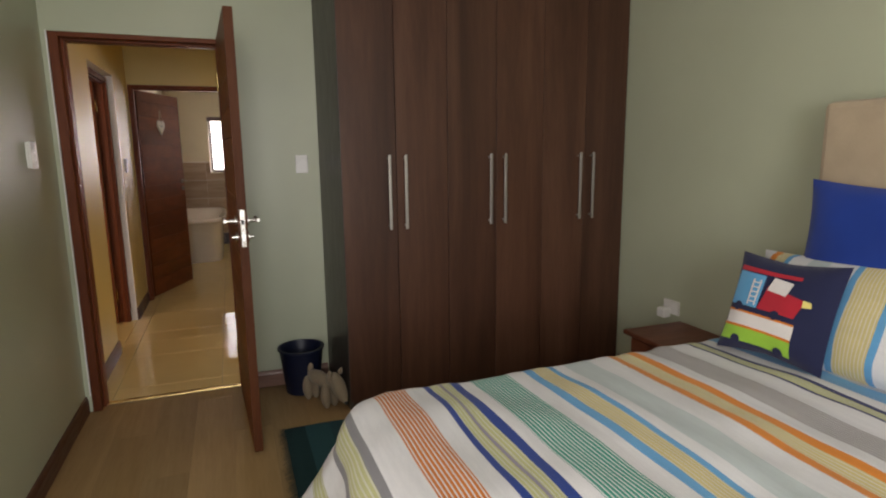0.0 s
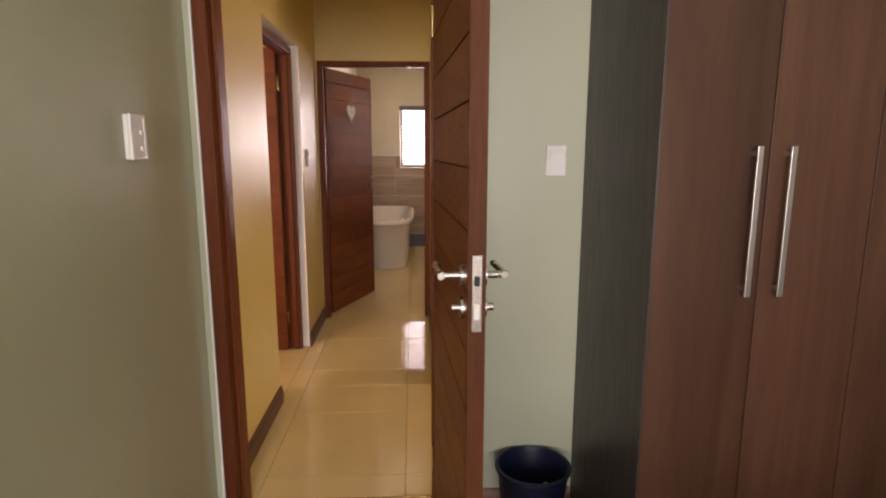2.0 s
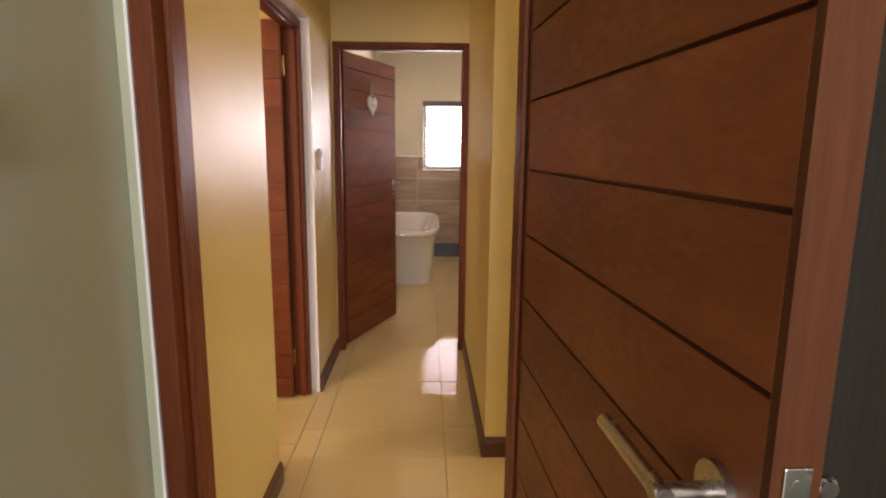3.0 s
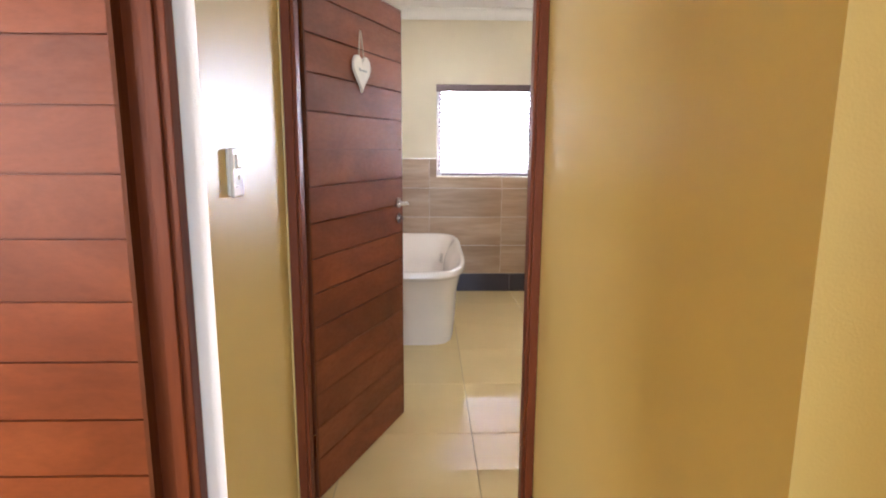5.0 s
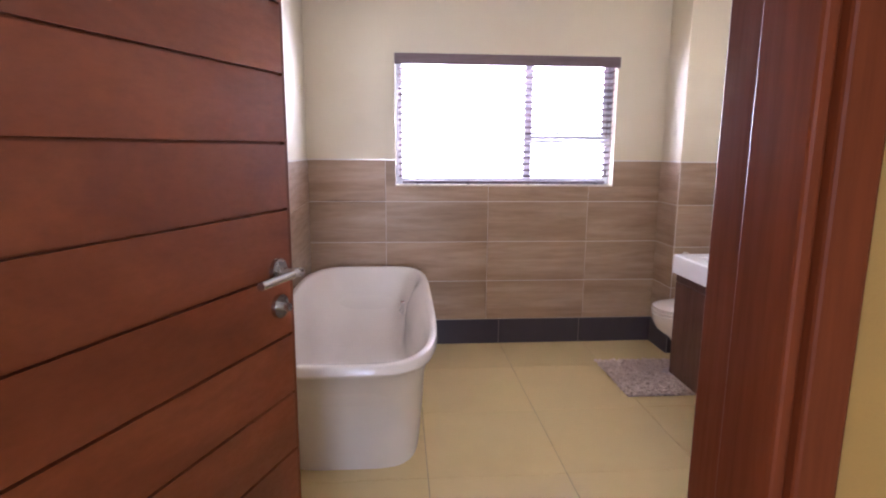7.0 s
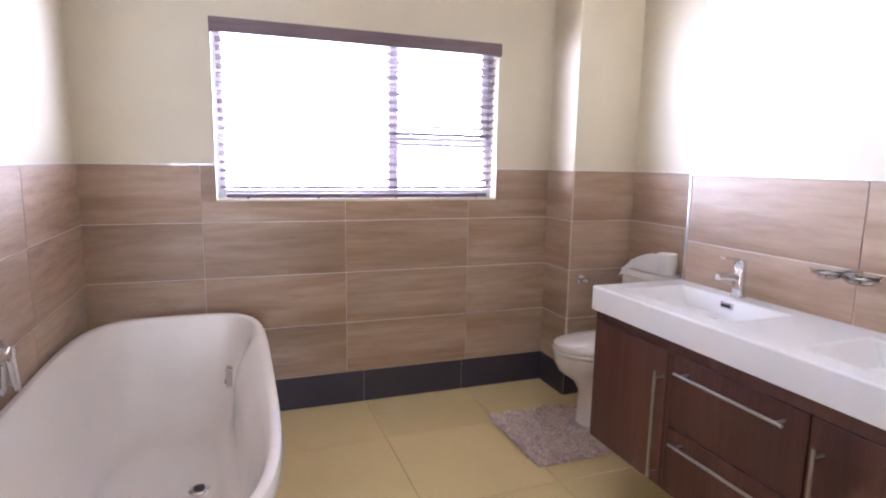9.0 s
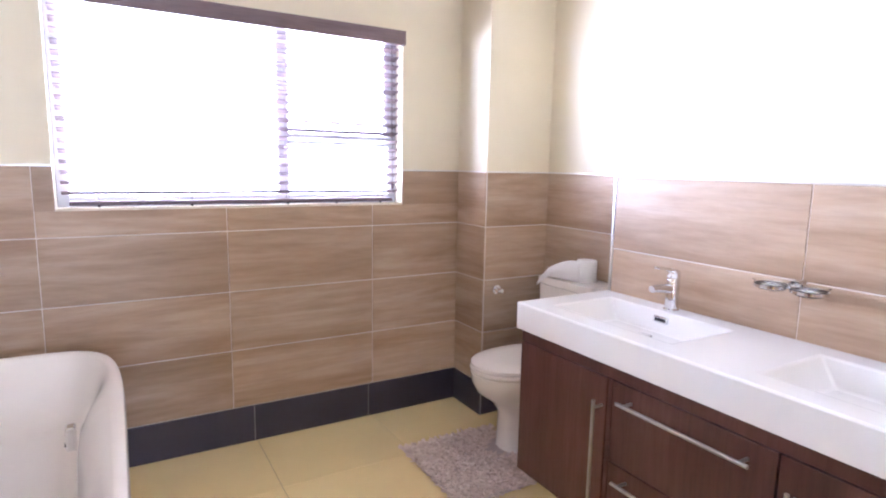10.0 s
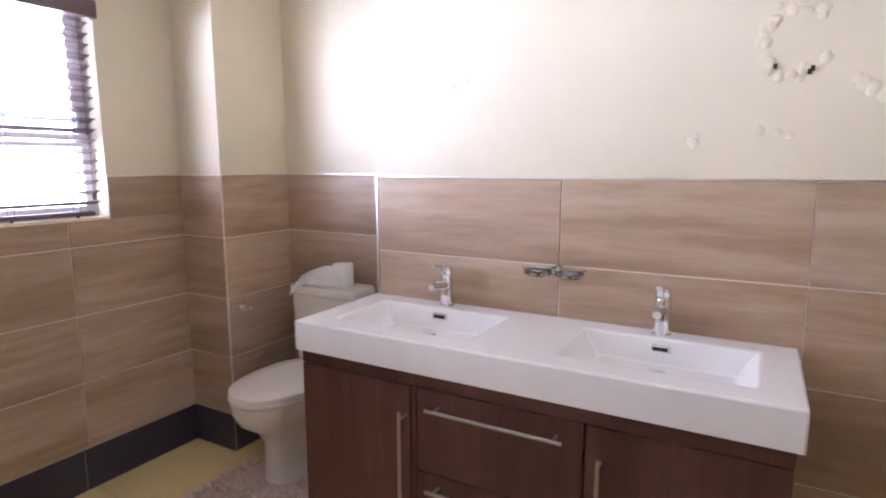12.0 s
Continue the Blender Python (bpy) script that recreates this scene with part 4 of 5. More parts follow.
def floor_lamp():
    cx, cy = -0.675, 1.50
    s = thing("floor_lamp", (cx, cy, 0), 0, "lamp with a pink fabric shade patterned with white hearts", "lamp")
    part("base", revolve([(0.12, -0.009), (0.12, 0.008), (0.02, 0.022)], (cx, cy, 0)), STEEL, s, "", True)
    part("pole", tube([(cx, cy, 0.015), (cx, cy, 1.262)], 0.010, 12), STEEL, s, "", True)
    z0, z1, r0, r1 = 1.025, 1.295, 0.148, 0.098
    bm = loft([[(cx + r * math.cos(2 * math.pi * i / 48), cy + r * math.sin(2 * math.pi * i / 48), z) for i in range(48)] for r, z in ((r0, z0), (r1, z1), (r1 - 0.003, z1), (r0 - 0.003, z0))], close=True)
    shade_ob = part("shade", bm, LAMPPINK, s, "pink fabric shade", True)
    for z in (z0, z1):
        r = (r0 if z == z0 else r1)
        part("shade_ring", loft([[(cx + (r + q * 0.002) * math.cos(2 * math.pi * i / 40), cy + (r + q * 0.002) * math.sin(2 * math.pi * i / 40), z + w * 0.003) for i in range(40)] for q, w in ((-1, -1), (1, -1), (1, 1), (-1, 1))], close=True), LAMPPINK, shade_ob)
    part("spider", tube([(cx - r1, cy, 1.26), (cx + r1, cy, 1.26)], 0.003, 6), STEEL, s)
    for row in range(9):
        z = z0 + 0.02 + row * 0.028
        for col in range(18):
            a = 2 * math.pi * (col + 0.5 * (row % 2)) / 18
            rot = random.uniform(-0.4, 0.4)
            hearts = bmesh.new()
            vs = []
            for dx, dz in ((0, -7), (4, -2), (6, 2), (4.5, 5), (2, 5), (0, 2.5), (-2, 5), (-4.5, 5), (-6, 2), (-4, -2)):
                ax, az = dx * math.cos(rot) - dz * math.sin(rot), dx * math.sin(rot) + dz * math.cos(rot)
                zz = z + az * 0.00085
                rr = r0 + (r1 - r0) * (zz - z0) / (z1 - z0) + 0.0012
                th = a + ax * 0.00085 / rr
                vs.append(hearts.verts.new((cx + rr * math.cos(th), cy + rr * math.sin(th), zz)))
            hearts.faces.new(vs)
            part("heart_print", hearts, WHITEFELT, shade_ob)


floor_lamp()


# ---- bathroom ----
def bath_window():
    w = thing("window_1", (0.485, 9.802, 1.13), 0, "pale grey framed bathroom window with an opening upper sash", "window", kind="structure")
    x0, x1, z0, z1, a, b = -0.286, 1.217, 1.138, 1.983, 9.794, 9.847
    for nm, q in (("frame_side", (x0, x0 + 0.045, a, b, z0, z1)), ("frame_side", (x1 - 0.045, x1, a, b, z0, z1)),
                  ("frame_bottom", (x0 + 0.045, x1 - 0.045, a, b, z0, z0 + 0.045)), ("frame_top", (x0 + 0.045, x1 - 0.045, a, b, z1 - 0.045, z1)),
                  ("mullion", (0.600, 0.654, a, b, z0 + 0.045, z1 - 0.045)), ("transom", (0.654, x1 - 0.045, a, b, 1.422, 1.476))):
        part(nm, box(*q), FRAMEGREY, w, bevel=0.003)
    for q in ((x1 - 0.075, x1 - 0.045, a - 0.012, a - 0.0005, 1.476, z1 - 0.045),):
        part("sash_bar", box(*q), FRAMEGREY, w, bevel=0.003)
    part("sash_handle", tube([(1.148, a - 0.012, 1.50), (1.148, a - 0.03, 1.50), (1.148, a - 0.03, 1.56)], 0.006, 8), FRAMEGREY, w, "", True)
    for q in ((x0 + 0.045, 0.600, z0 + 0.045, z1 - 0.045), (0.654, x1 - 0.045, z0 + 0.045, 1.422), (0.654, x1 - 0.045, 1.476, z1 - 0.045)):
        g = part("pane", box(q[0], q[1], 9.818, 9.822, q[2], q[3]), GLASS, w)
        g.visible_shadow = False


bath_window()


def blind():
    v = thing("venetian_blind", (0.485, 9.732, 1.13), 0, "open dark wooden venetian blind in the bathroom window", "blind")
    part("valance", box(-0.293, 1.219, 9.684, 9.700, 1.924, 1.992), BLINDWOOD, v, "dark wooden valance", bevel=0.003)
    part("valance_return", box(-0.293, -0.281, 9.700, 9.719, 1.924, 1.992), BLINDWOOD, v)
    part("valance_return", box(1.207, 1.219, 9.700, 9.719, 1.924, 1.992), BLINDWOOD, v)
    part("head_rail", box(-0.273, 1.207, 9.722, 9.777, 1.936, 1.983), BLINDWOOD, v)
    tilt = radians(BLIND_TILT)
    for i in range(18):
        z = 1.198 + i * 0.0415
        bm = bmesh.new()
        prof = []
        for s in range(-4, 5):
            d, c = s * 0.00625, 0.0022 * (1 - (s / 4) ** 2)
            prof.append((d * math.cos(tilt) - c * math.sin(tilt), d * math.sin(tilt) + c * math.cos(tilt)))
        under = [(p, q - 0.0028) for p, q in prof[::-1]]
        ring = prof + under
        loft([[(x, 9.750 + p, z + q) for p, q in ring] for x in (-0.268, 1.200)], bm)
        bmesh.ops.recalc_face_normals(bm, faces=bm.faces)
        part("slat", bm, BLINDWOOD, v, smooth=True)
    part("bottom_rail", box(-0.242, 1.169, 9.727, 9.774, 1.146, 1.164), BLINDWOOD, v, "dark wooden bottom rail", bevel=0.004)
    for x in (-0.14, 0.21, 0.631, 0.875, 1.11):
        for y in (9.724, 9.777):
            part("ladder_cord", tube([(x, y, 1.154), (x, y, 1.945)], 0.0011, 5), DARKMETAL, v)
        part("cord_plug", tube([(x, 9.750, 1.138), (x, 9.750, 1.147)], 0.006, 8), BLACK, v)
    for x, z in ((1.153, 1.50), (1.160, 1.24)):
        part("pull_cord", tube([(x, 9.717, 1.936), (x + 0.002, 9.715, z)], 0.0013, 5), DARKMETAL, v)
        part("cord_tassel", revolve([(0.003, 0.0), (0.008, -0.012), (0.006, -0.03), (0.002, -0.032)], (x + 0.002, 9.715, z), 10), BLINDWOOD, v)


blind()


def bathtub():
    t = thing("bathtub", (-0.43, 8.62, 0), 0, "white freestanding acrylic bathtub with a rolled rim", "bathtub")
    cx, cy = -0.479, 8.674
    ax, ay = 0.382, 0.884

    def ring(z, dx, dy, n, arm=0.0):
        """The far end is squarer than the near one; arm swells the inner wall round the overflow."""
        out = []
        for i in range(88):
            c, q = math.cos(2 * math.pi * i / 88), math.sin(2 * math.pi * i / 88)
            e = 2 / (n * (0.88 if c > 0 else 1.12) if q < 0 else n * (1.05 if c > 0 else 0.92))
            x, y = cx + (ax - dx) * math.copysign(abs(c) ** e, c), cy + (ay - dy) * math.copysign(abs(q) ** e, q)
            if c > 0.05:
                x -= arm * math.exp(-((y - 9.06) / (0.17 if y > 9.06 else 0.42)) ** 2)
            out.append((x, y, z))
        return out

    rings = [ring(0.006, 0.086, 0.345, 5.0), ring(0.0, 0.080, 0.337, 5.0), ring(0.025, 0.076, 0.33, 5.0), ring(0.20, 0.062, 0.27, 4.8), ring(0.40, 0.052, 0.17, 4.6), ring(0.535, 0.028, 0.055, 5.0),
             ring(0.548, 0.018, 0.030, 4.6), ring(0.556, 0.004, 0.008, 4.6), ring(0.572, -0.002, -0.004, 4.6), ring(0.600, 0.000, 0.000, 4.6), ring(0.607, 0.003, 0.004, 4.6),
             ring(0.610, 0.010, 0.012, 4.6), ring(0.609, 0.024, 0.028, 4.6), ring(0.601, 0.032, 0.038, 4.6, 0.012), ring(0.55, 0.048, 0.062, 5.0, 0.046), ring(0.48, 0.066, 0.11, 4.7, 0.062), ring(0.40, 0.085, 0.16, 4.4, 0.054),
             ring(0.25, 0.120, 0.28, 4.4, 0.020), ring(0.19, 0.160, 0.37, 5.0), ring(0.170, 0.19, 0.43, 4.6), ring(0.165, 0.26, 0.58, 3.6)]
    bm = loft(rings)
    bmesh.ops.recalc_face_normals(bm, faces=bm.faces)
    bmesh.ops.rotate(bm, verts=bm.verts, cent=(cx, cy, 0), matrix=Matrix.Rotation(radians(-0.3), 3, "Z"))
    part("shell", bm, ACRYLIC, t, "", True)
    dr = part("drain", revolve([(0.036, 0.0), (0.036, 0.006), (0.026, 0.009)], (-0.36, 8.76, 0.165), 28), CHROME, t, "chrome waste plug", True)
    part("drain_cap", revolve([(0.020, 0.009), (0.020, 0.015), (0.004, 0.017)], (-0.36, 8.76, 0.165), 20), DARKMETAL, dr, "", True)
    ov = part("overflow", box(-0.266, -0.236, 9.070, 9.115, 0.415, 0.495), CHROME, t, "chrome overflow plate", bevel=0.006)
    part("overflow_slot", box(-0.2685, -0.2655, 9.077, 9.108, 0.432, 0.442), BLACK, ov)


bathtub()


def bath_mixer():
    m = thing("bath_mixer", (-0.87, 8.640, 0.70), 0, "chrome single-lever bath mixer on the tiled wall", "tap")
    part("wall_plate", loft([[(x, 8.640 + r * 0.056 * math.cos(2 * math.pi * i / 28), 0.722 + r * 0.085 * math.sin(2 * math.pi * i / 28)) for i in range(28)] for x, r in ((-0.870, 1.0), (-0.862, 1.0), (-0.858, 0.9))]), CHROME, m, "oval chrome plate", True)
    part("cartridge", tube([(-0.860, 8.640, 0.755), (-0.832, 8.640, 0.755)], 0.029, 20), CHROME, m, "", True)
    bm = loft([[(x, 8.640 + w * math.cos(t), z + 0.006 * math.sin(t)) if flat else (x + 0.010 * math.sin(t) - 0.008, 8.640 + w * math.cos(t), z) for t in (2 * math.pi * i / 16 for i in range(16))]
               for x, z, w, flat in ((-0.832, 0.787, 0.012, False), (-0.831, 0.778, 0.026, False), (-0.829, 0.75, 0.029, False), (-0.824, 0.69, 0.024, False), (-0.821, 0.655, 0.016, False), (-0.821, 0.648, 0.006, False))])
    bmesh.ops.recalc_face_normals(bm, faces=bm.faces)
    part("lever", bm, CHROME, m, "flat chrome lever hanging down", True)
    p = thing("wall_patch", (-0.87, 8.314, 0.735), 0, "small patch of missing tile glaze with an open pipe hole", "wall patch")
    part("cover", box(-0.8705, -0.866, 8.294, 8.338, 0.700, 0.768), PLASTIC, p, bevel=0.004)
    part("pipe_stub", tube([(-0.868, 8.317, 0.730), (-0.861, 8.317, 0.730)], 0.006, 12), BRASS, p, "", True)


bath_mixer()


def soap_scrap():
    bm = bmesh.new()
    bmesh.ops.create_icosphere(bm, subdivisions=3, radius=1.0)
    for v in bm.verts:
        k = 1 + 0.18 * noise.noise(v.co * 1.7)
        v.co = Vector((SX + 0.015 * v.co.x * k, SY + 0.011 * v.co.y * k, 0.172 + 0.007 * v.co.z))
    tagged(part("soap", bm, SOAP, None, "small yellow scrap of soap lying in the bathtub", True), category="soap")


SX, SY = -0.485, 8.693
SOAP = glazed("yellow_soap", (0.75, 0.66, 0.16), 0.4, 0.06, 0.1, 0.4, 0.0)
soap_scrap()


def towel_rack():
    r = thing("towel_ladder", (-0.80, 7.55, 1.235), 0, "dark metal wall-mounted towel ladder", "towel rail")
    for y in (7.725, 7.275):
        part("rail", box(-0.812, -0.788, y - 0.011, y + 0.011, 1.235, 1.90), DARKMETAL, r, bevel=0.003)
        for z in (1.29, 1.84):
            part("bracket", tube([(-0.869, y, z), (-0.812, y, z)], 0.009, 10), DARKMETAL, r, "", True)
    for i in range(4):
        z = 1.350 + i * 0.125
        part("rung", tube([(-0.786, 7.25, z), (-0.786, 7.745, z)], 0.009, 10), STEEL, r, "", True)

    def drape(name, z, drop_f, drop_b, y0, y1, mat, label):
        t = thing(name, (-0.786, (y0 + y1) / 2, z), 0, label, "towel")
        bm = bmesh.new()
        prof = [(0.026 + 0.006 * math.sin(i), z - drop_f * (1 - i / 8)) for i in range(8)]
        prof += [(0.016 * math.cos(a), z + 0.016 * math.sin(a)) for a in (i * math.pi / 6 for i in range(4))]
        prof += [(-0.020, z - drop_b * i / 5) for i in range(1, 6)]
        n = 24
        g = [[bm.verts.new((-0.786 + p + 0.010 * noise.noise((j * 0.35, q * 7, 2)), y0 + (y1 - y0) * j / n + 0.02 * noise.noise((q * 6, j * 0.1, 5)), q - 0.015 * math.sin(j * 0.5) * (q < z - 0.05))) for p, q in prof] for j in range(n + 1)]
        for a, b in zip(g, g[1:]):
            for i in range(len(a) - 1):
                bm.faces.new((a[i], a[i + 1], b[i + 1], b[i]))
        o = part("fabric", bm, mat, t, "", True)
        s = o.modifiers.new("thickness", "SOLIDIFY")
        s.thickness = 0.006

    drape("towel", 1.350, 0.16, 0.13, 7.38, 7.70, YELLOW, "yellow towel hung over a rung of the towel ladder")
    drape("towel", 1.600, 0.06, 0.08, 7.34, 7.735, DOTTED, "pale pink cloth hung over the towel ladder")


towel_rack()


def vanity():
    v = thing("vanity_cabinet", (1.40, 7.92, 0.21), 0, "wall-hung dark walnut vanity cabinet with steel bar handles", "vanity cabinet")
    part("body", box(1.188, 1.606, 7.235, 8.615, 0.212, 0.755), VANITYWOOD, v, bevel=0.002)
    part("top_rail", box(1.170, 1.188, 7.235, 8.615, 0.712, 0.755), VANITYWOOD, v, bevel=0.001)

    def front(name, y0, y1, z0, z1):
        return part(name, box(1.168, 1.187, y0 + 0.002, y1 - 0.002, z0, z1), VANITYWOOD, v, bevel=0.002)

    def bar(parent, p0, p1):
        a, b = Vector(p0), Vector(p1)
        h = part("handle", tube([a, b], 0.0055, 12), STEEL, parent, "brushed steel bar handle", True)
        for f in (0.06, 0.94):
            q = a.lerp(b, f)
            part("handle_post", tube([q, q + Vector((1.169 - q.x, 0, 0))], 0.0045, 8), STEEL, h, "", True)

    d = front("door", 8.195, 8.615, 0.213, 0.708)
    bar(d, (1.130, 8.212, 0.250), (1.130, 8.212, 0.640))
    part("filler_strip", box(1.170, 1.187, 8.177, 8.193, 0.213, 0.708), VANITYWOOD, v)
    d = front("drawer", 7.682, 8.175, 0.455, 0.708)
    bar(d, (1.130, 8.125, 0.662), (1.130, 7.728, 0.662))
    d = front("drawer", 7.682, 8.175, 0.213, 0.450)
    bar(d, (1.130, 8.125, 0.415), (1.130, 7.728, 0.415))
    d = front("door", 7.235, 7.680, 0.213, 0.708)
    bar(d, (1.130, 7.638, 0.250), (1.130, 7.638, 0.645))

    c = thing("double_basin_top", (1.395, 7.92, 0.757), 0, "thick white double basin top with two rectangular sinks", "basin")
    xs, ys, zt, zb = (1.150, 1.236, 1.522, 1.607), (7.220, 7.312, 7.785, 8.035, 8.530, 8.628), 0.853, 0.757
    bm = bmesh.new()
    V = lambda x, y, z: bm.verts.new((x, y, z))
    for i in range(3):
        for j in range(5):
            if i == 1 and j in (1, 3):
                a0, a1, b0, b1 = xs[1], xs[2], ys[j], ys[j + 1]
                top = ((a0, b0), (a1, b0), (a1, b1), (a0, b1))
                bot = ((a0 + 0.085, b0 + 0.05), (a1 - 0.018, b0 + 0.05), (a1 - 0.018, b1 - 0.05), (a0 + 0.085, b1 - 0.05))
                for k in range(4):
                    m = (k + 1) % 4
                    bm.faces.new((V(*top[k], zt), V(*top[m], zt), V(*bot[m], zt - 0.075), V(*bot[k], zt - 0.075)))
                bm.faces.new([V(*q, zt - 0.075) for q in bot])
            else:
                bm.faces.new((V(xs[i], ys[j], zt), V(xs[i + 1], ys[j], zt), V(xs[i + 1], ys[j + 1], zt), V(xs[i], ys[j + 1], zt)))
    o = ((xs[0], ys[0]), (xs[3], ys[0]), (xs[3], ys[5]), (xs[0], ys[5]))
    for k in range(4):
        m = (k + 1) % 4
        if k in (0, 2):
            seq = xs if k == 0 else xs[::-1]
            pts = [(x, o[k][1]) for x in seq]
        else:
            seq = ys if k == 1 else ys[::-1]
            pts = [(o[k][0], y) for y in seq]
        for p, q in zip(pts, pts[1:]):
            bm.faces.new((V(*p, zb), V(*q, zb), V(*q, zt), V(*p, zt)))
    bm.faces.new([V(*q, zb) for q in o[::-1]])
    bmesh.ops.remove_doubles(bm, verts=bm.verts, dist=0.0005)
    bmesh.ops.recalc_face_normals(bm, faces=bm.faces)
    part("top", bm, RESIN, c, "", True, False, 0.006)
    for y in (8.292, 7.562):
        ofl = part("overflow", box(1.508, 1.517, y - 0.030, y + 0.030, 0.811, 0.835), CHROME, c, "chrome overflow slot", bevel=0.004)
        part("overflow_slot", box(1.5065, 1.5085, y - 0.021, y + 0.021, 0.818, 0.829), BLACK, ofl)
        part("waste", revolve([(0.030, 0.0), (0.030, 0.004), (0.022, 0.006)], (1.43, y, 0.778), 24), CHROME, c, "chrome waste", True)

    for y in (8.292, 7.568):
        t = thing("basin_mixer", (1.562, y, 0.853), 0, "chrome single-lever basin mixer tap", "tap", "taps on the double basin")
        part("body", revolve([(0.027, 0.0), (0.027, 0.004), (0.0225, 0.008), (0.0225, 0.108), (0.0205, 0.113)], (1.562, y, 0.853), 28), CHROME, t, "", True)
        part("spout", tube([(1.556, y, 0.928), (1.52, y, 0.934), (1.475, y, 0.938), (1.455, y, 0.936)], 0.012, 14, None, [0.016, 0.0155, 0.014, 0.012]), CHROME, t, "", True)
        lv = part("lever_cap", revolve([(0.0205, 0.115), (0.0225, 0.118), (0.0225, 0.135), (0.016, 0.142)], (1.562, y, 0.853), 28), CHROME, t, "", True)
        bm = box(1.47, 1.566, y - 0.011, y + 0.011, 0.988, 0.998)
        for vv in bm.verts:
            if vv.co.x < 1.5:
                vv.co.z += 0.016
        part("lever", bm, CHROME, lv, "", False, False, 0.003)

    s = thing("soap_dish_holder", (1.615, 7.895, 1.0), 0, "chrome double soap dish holder with glass dishes", "soap dish")
    part("wall_mount", tube([(1.607, 7.895, 1.015), (1.565, 7.895, 1.015)], 0.016, 16), CHROME, s, "", True)
    for y in (7.946, 7.842):
        ring = [[(1.540 + (0.044 + a * 0.004) * math.cos(2 * math.pi * i / 32), y + (0.044 + a * 0.004) * math.sin(2 * math.pi * i / 32), 1.010 + b * 0.004) for i in range(32)] for a, b in ((-1, -1), (1, -1), (1, 1), (-1, 1))]
        h = part("ring_holder", loft(ring, close=True), CHROME, s, "chrome ring", True)
        g = part("dish", revolve([(0.010, -0.022), (0.034, -0.014), (0.047, 0.008), (0.050, 0.010), (0.044, 0.008), (0.030, -0.010), (0.008, -0.017)], (1.540, y, 1.014), 28), GLASS, h, "clear glass dish", True)
    part("arm", tube([(1.570, 7.915, 1.012), (1.570, 7.875, 1.012)], 0.008, 10), CHROME, s, "", True)


vanity()


def toilet():
    t = thing("toilet", (1.62, 9.065, 0), 0, "white close-coupled porcelain toilet with closed seat lid", "toilet")
    cy = 9.078

    def ring(cx, z, ax, ay, n=2.3, front=2.0):
        return super_ring(cx, cy, z, ax, ay, n, 48, front)

    bm = loft([ring(1.63, 0.0, 0.198, 0.110, 3.5, 2.6), ring(1.63, 0.02, 0.195, 0.107, 3.5, 2.6), ring(1.63, 0.18, 0.190, 0.102, 3.5, 2.6), ring(1.605, 0.245, 0.212, 0.120, 3.0, 2.2), ring(1.57, 0.30, 0.255, 0.158, 2.8, 2.1),
               ring(1.565, 0.35, 0.275, 0.178, 2.8, 2.1), ring(1.565, 0.392, 0.280, 0.183, 2.8, 2.1), ring(1.565, 0.398, 0.272, 0.176, 2.8, 2.1)])
    bmesh.ops.recalc_face_normals(bm, faces=bm.faces)
    part("bowl", bm, PORCELAIN, t, "", True)
    bm = loft([ring(1.545, 0.400, 0.258, 0.182, 2.9, 2.1), ring(1.545, 0.404, 0.263, 0.187, 2.9, 2.1), ring(1.545, 0.416, 0.263, 0.187, 2.9, 2.1), ring(1.545, 0.419, 0.258, 0.182, 2.9, 2.1)])
    bmesh.ops.recalc_face_normals(bm, faces=bm.faces)
    st = part("seat", bm, ACRYLIC, t, "white plastic seat", True)
    bm = loft([ring(1.547, 0.4215, 0.255, 0.180, 2.9, 2.1), ring(1.547, 0.425, 0.262, 0.187, 2.9, 2.1), ring(1.547, 0.437, 0.260, 0.185, 2.9, 2.1), ring(1.547, 0.446, 0.235, 0.163, 2.8, 2.1), ring(1.547, 0.449, 0.15, 0.10, 2.6, 2.1)])
    bmesh.ops.recalc_face_normals(bm, faces=bm.faces)
    part("lid", bm, ACRYLIC, st, "white plastic lid", True)
    for y in (cy - 0.075, cy + 0.075):
        part("hinge", tube([(1.79, y - 0.02, 0.425), (1.79, y + 0.02, 0.425)], 0.011, 12), CHROME, t, "", True)

    def block(z, ax, ay, dx=0.0):
        return super_ring(1.866 + dx, cy, z, ax, ay, 7.0, 48)

    bm = loft([block(0.385, 0.085, 0.165, 0.008), block(0.40, 0.088, 0.172, 0.006), block(0.74, 0.094, 0.188), block(0.748, 0.092, 0.186)])
    bmesh.ops.recalc_face_normals(bm, faces=bm.faces)
    ci = part("cistern", bm, PORCELAIN, t, "", True)
    bm = loft([block(0.749, 0.093, 0.190), block(0.753, 0.0985, 0.197), block(0.780, 0.0985, 0.197), block(0.788, 0.094, 0.192), block(0.790, 0.07, 0.16)])
    bmesh.ops.recalc_face_normals(bm, faces=bm.faces)
    lid = part("cistern_lid", bm, PORCELAIN, ci, "", True)

    r = thing("toilet_roll", (1.865, 9.010, 0.790), 0, "white toilet roll with a loose sheet lying on the cistern", "toilet roll")
    bm = revolve([(0.020, 0.0), (0.046, 0.0), (0.048, 0.003), (0.048, 0.103), (0.046, 0.106), (0.020, 0.106)], (1.865, 9.010, 0.790), 36)
    part("roll", bm, PAPER, r, "", True)
    part("core", revolve([(0.0195, 0.02), (0.0195, 0.1065), (0.0175, 0.1065), (0.0175, 0.02)], (1.865, 9.010, 0.790), 24), CORD, r, "brown cardboard core", True)
    bm = bmesh.new()
    n, k = 22, 8
    g = []
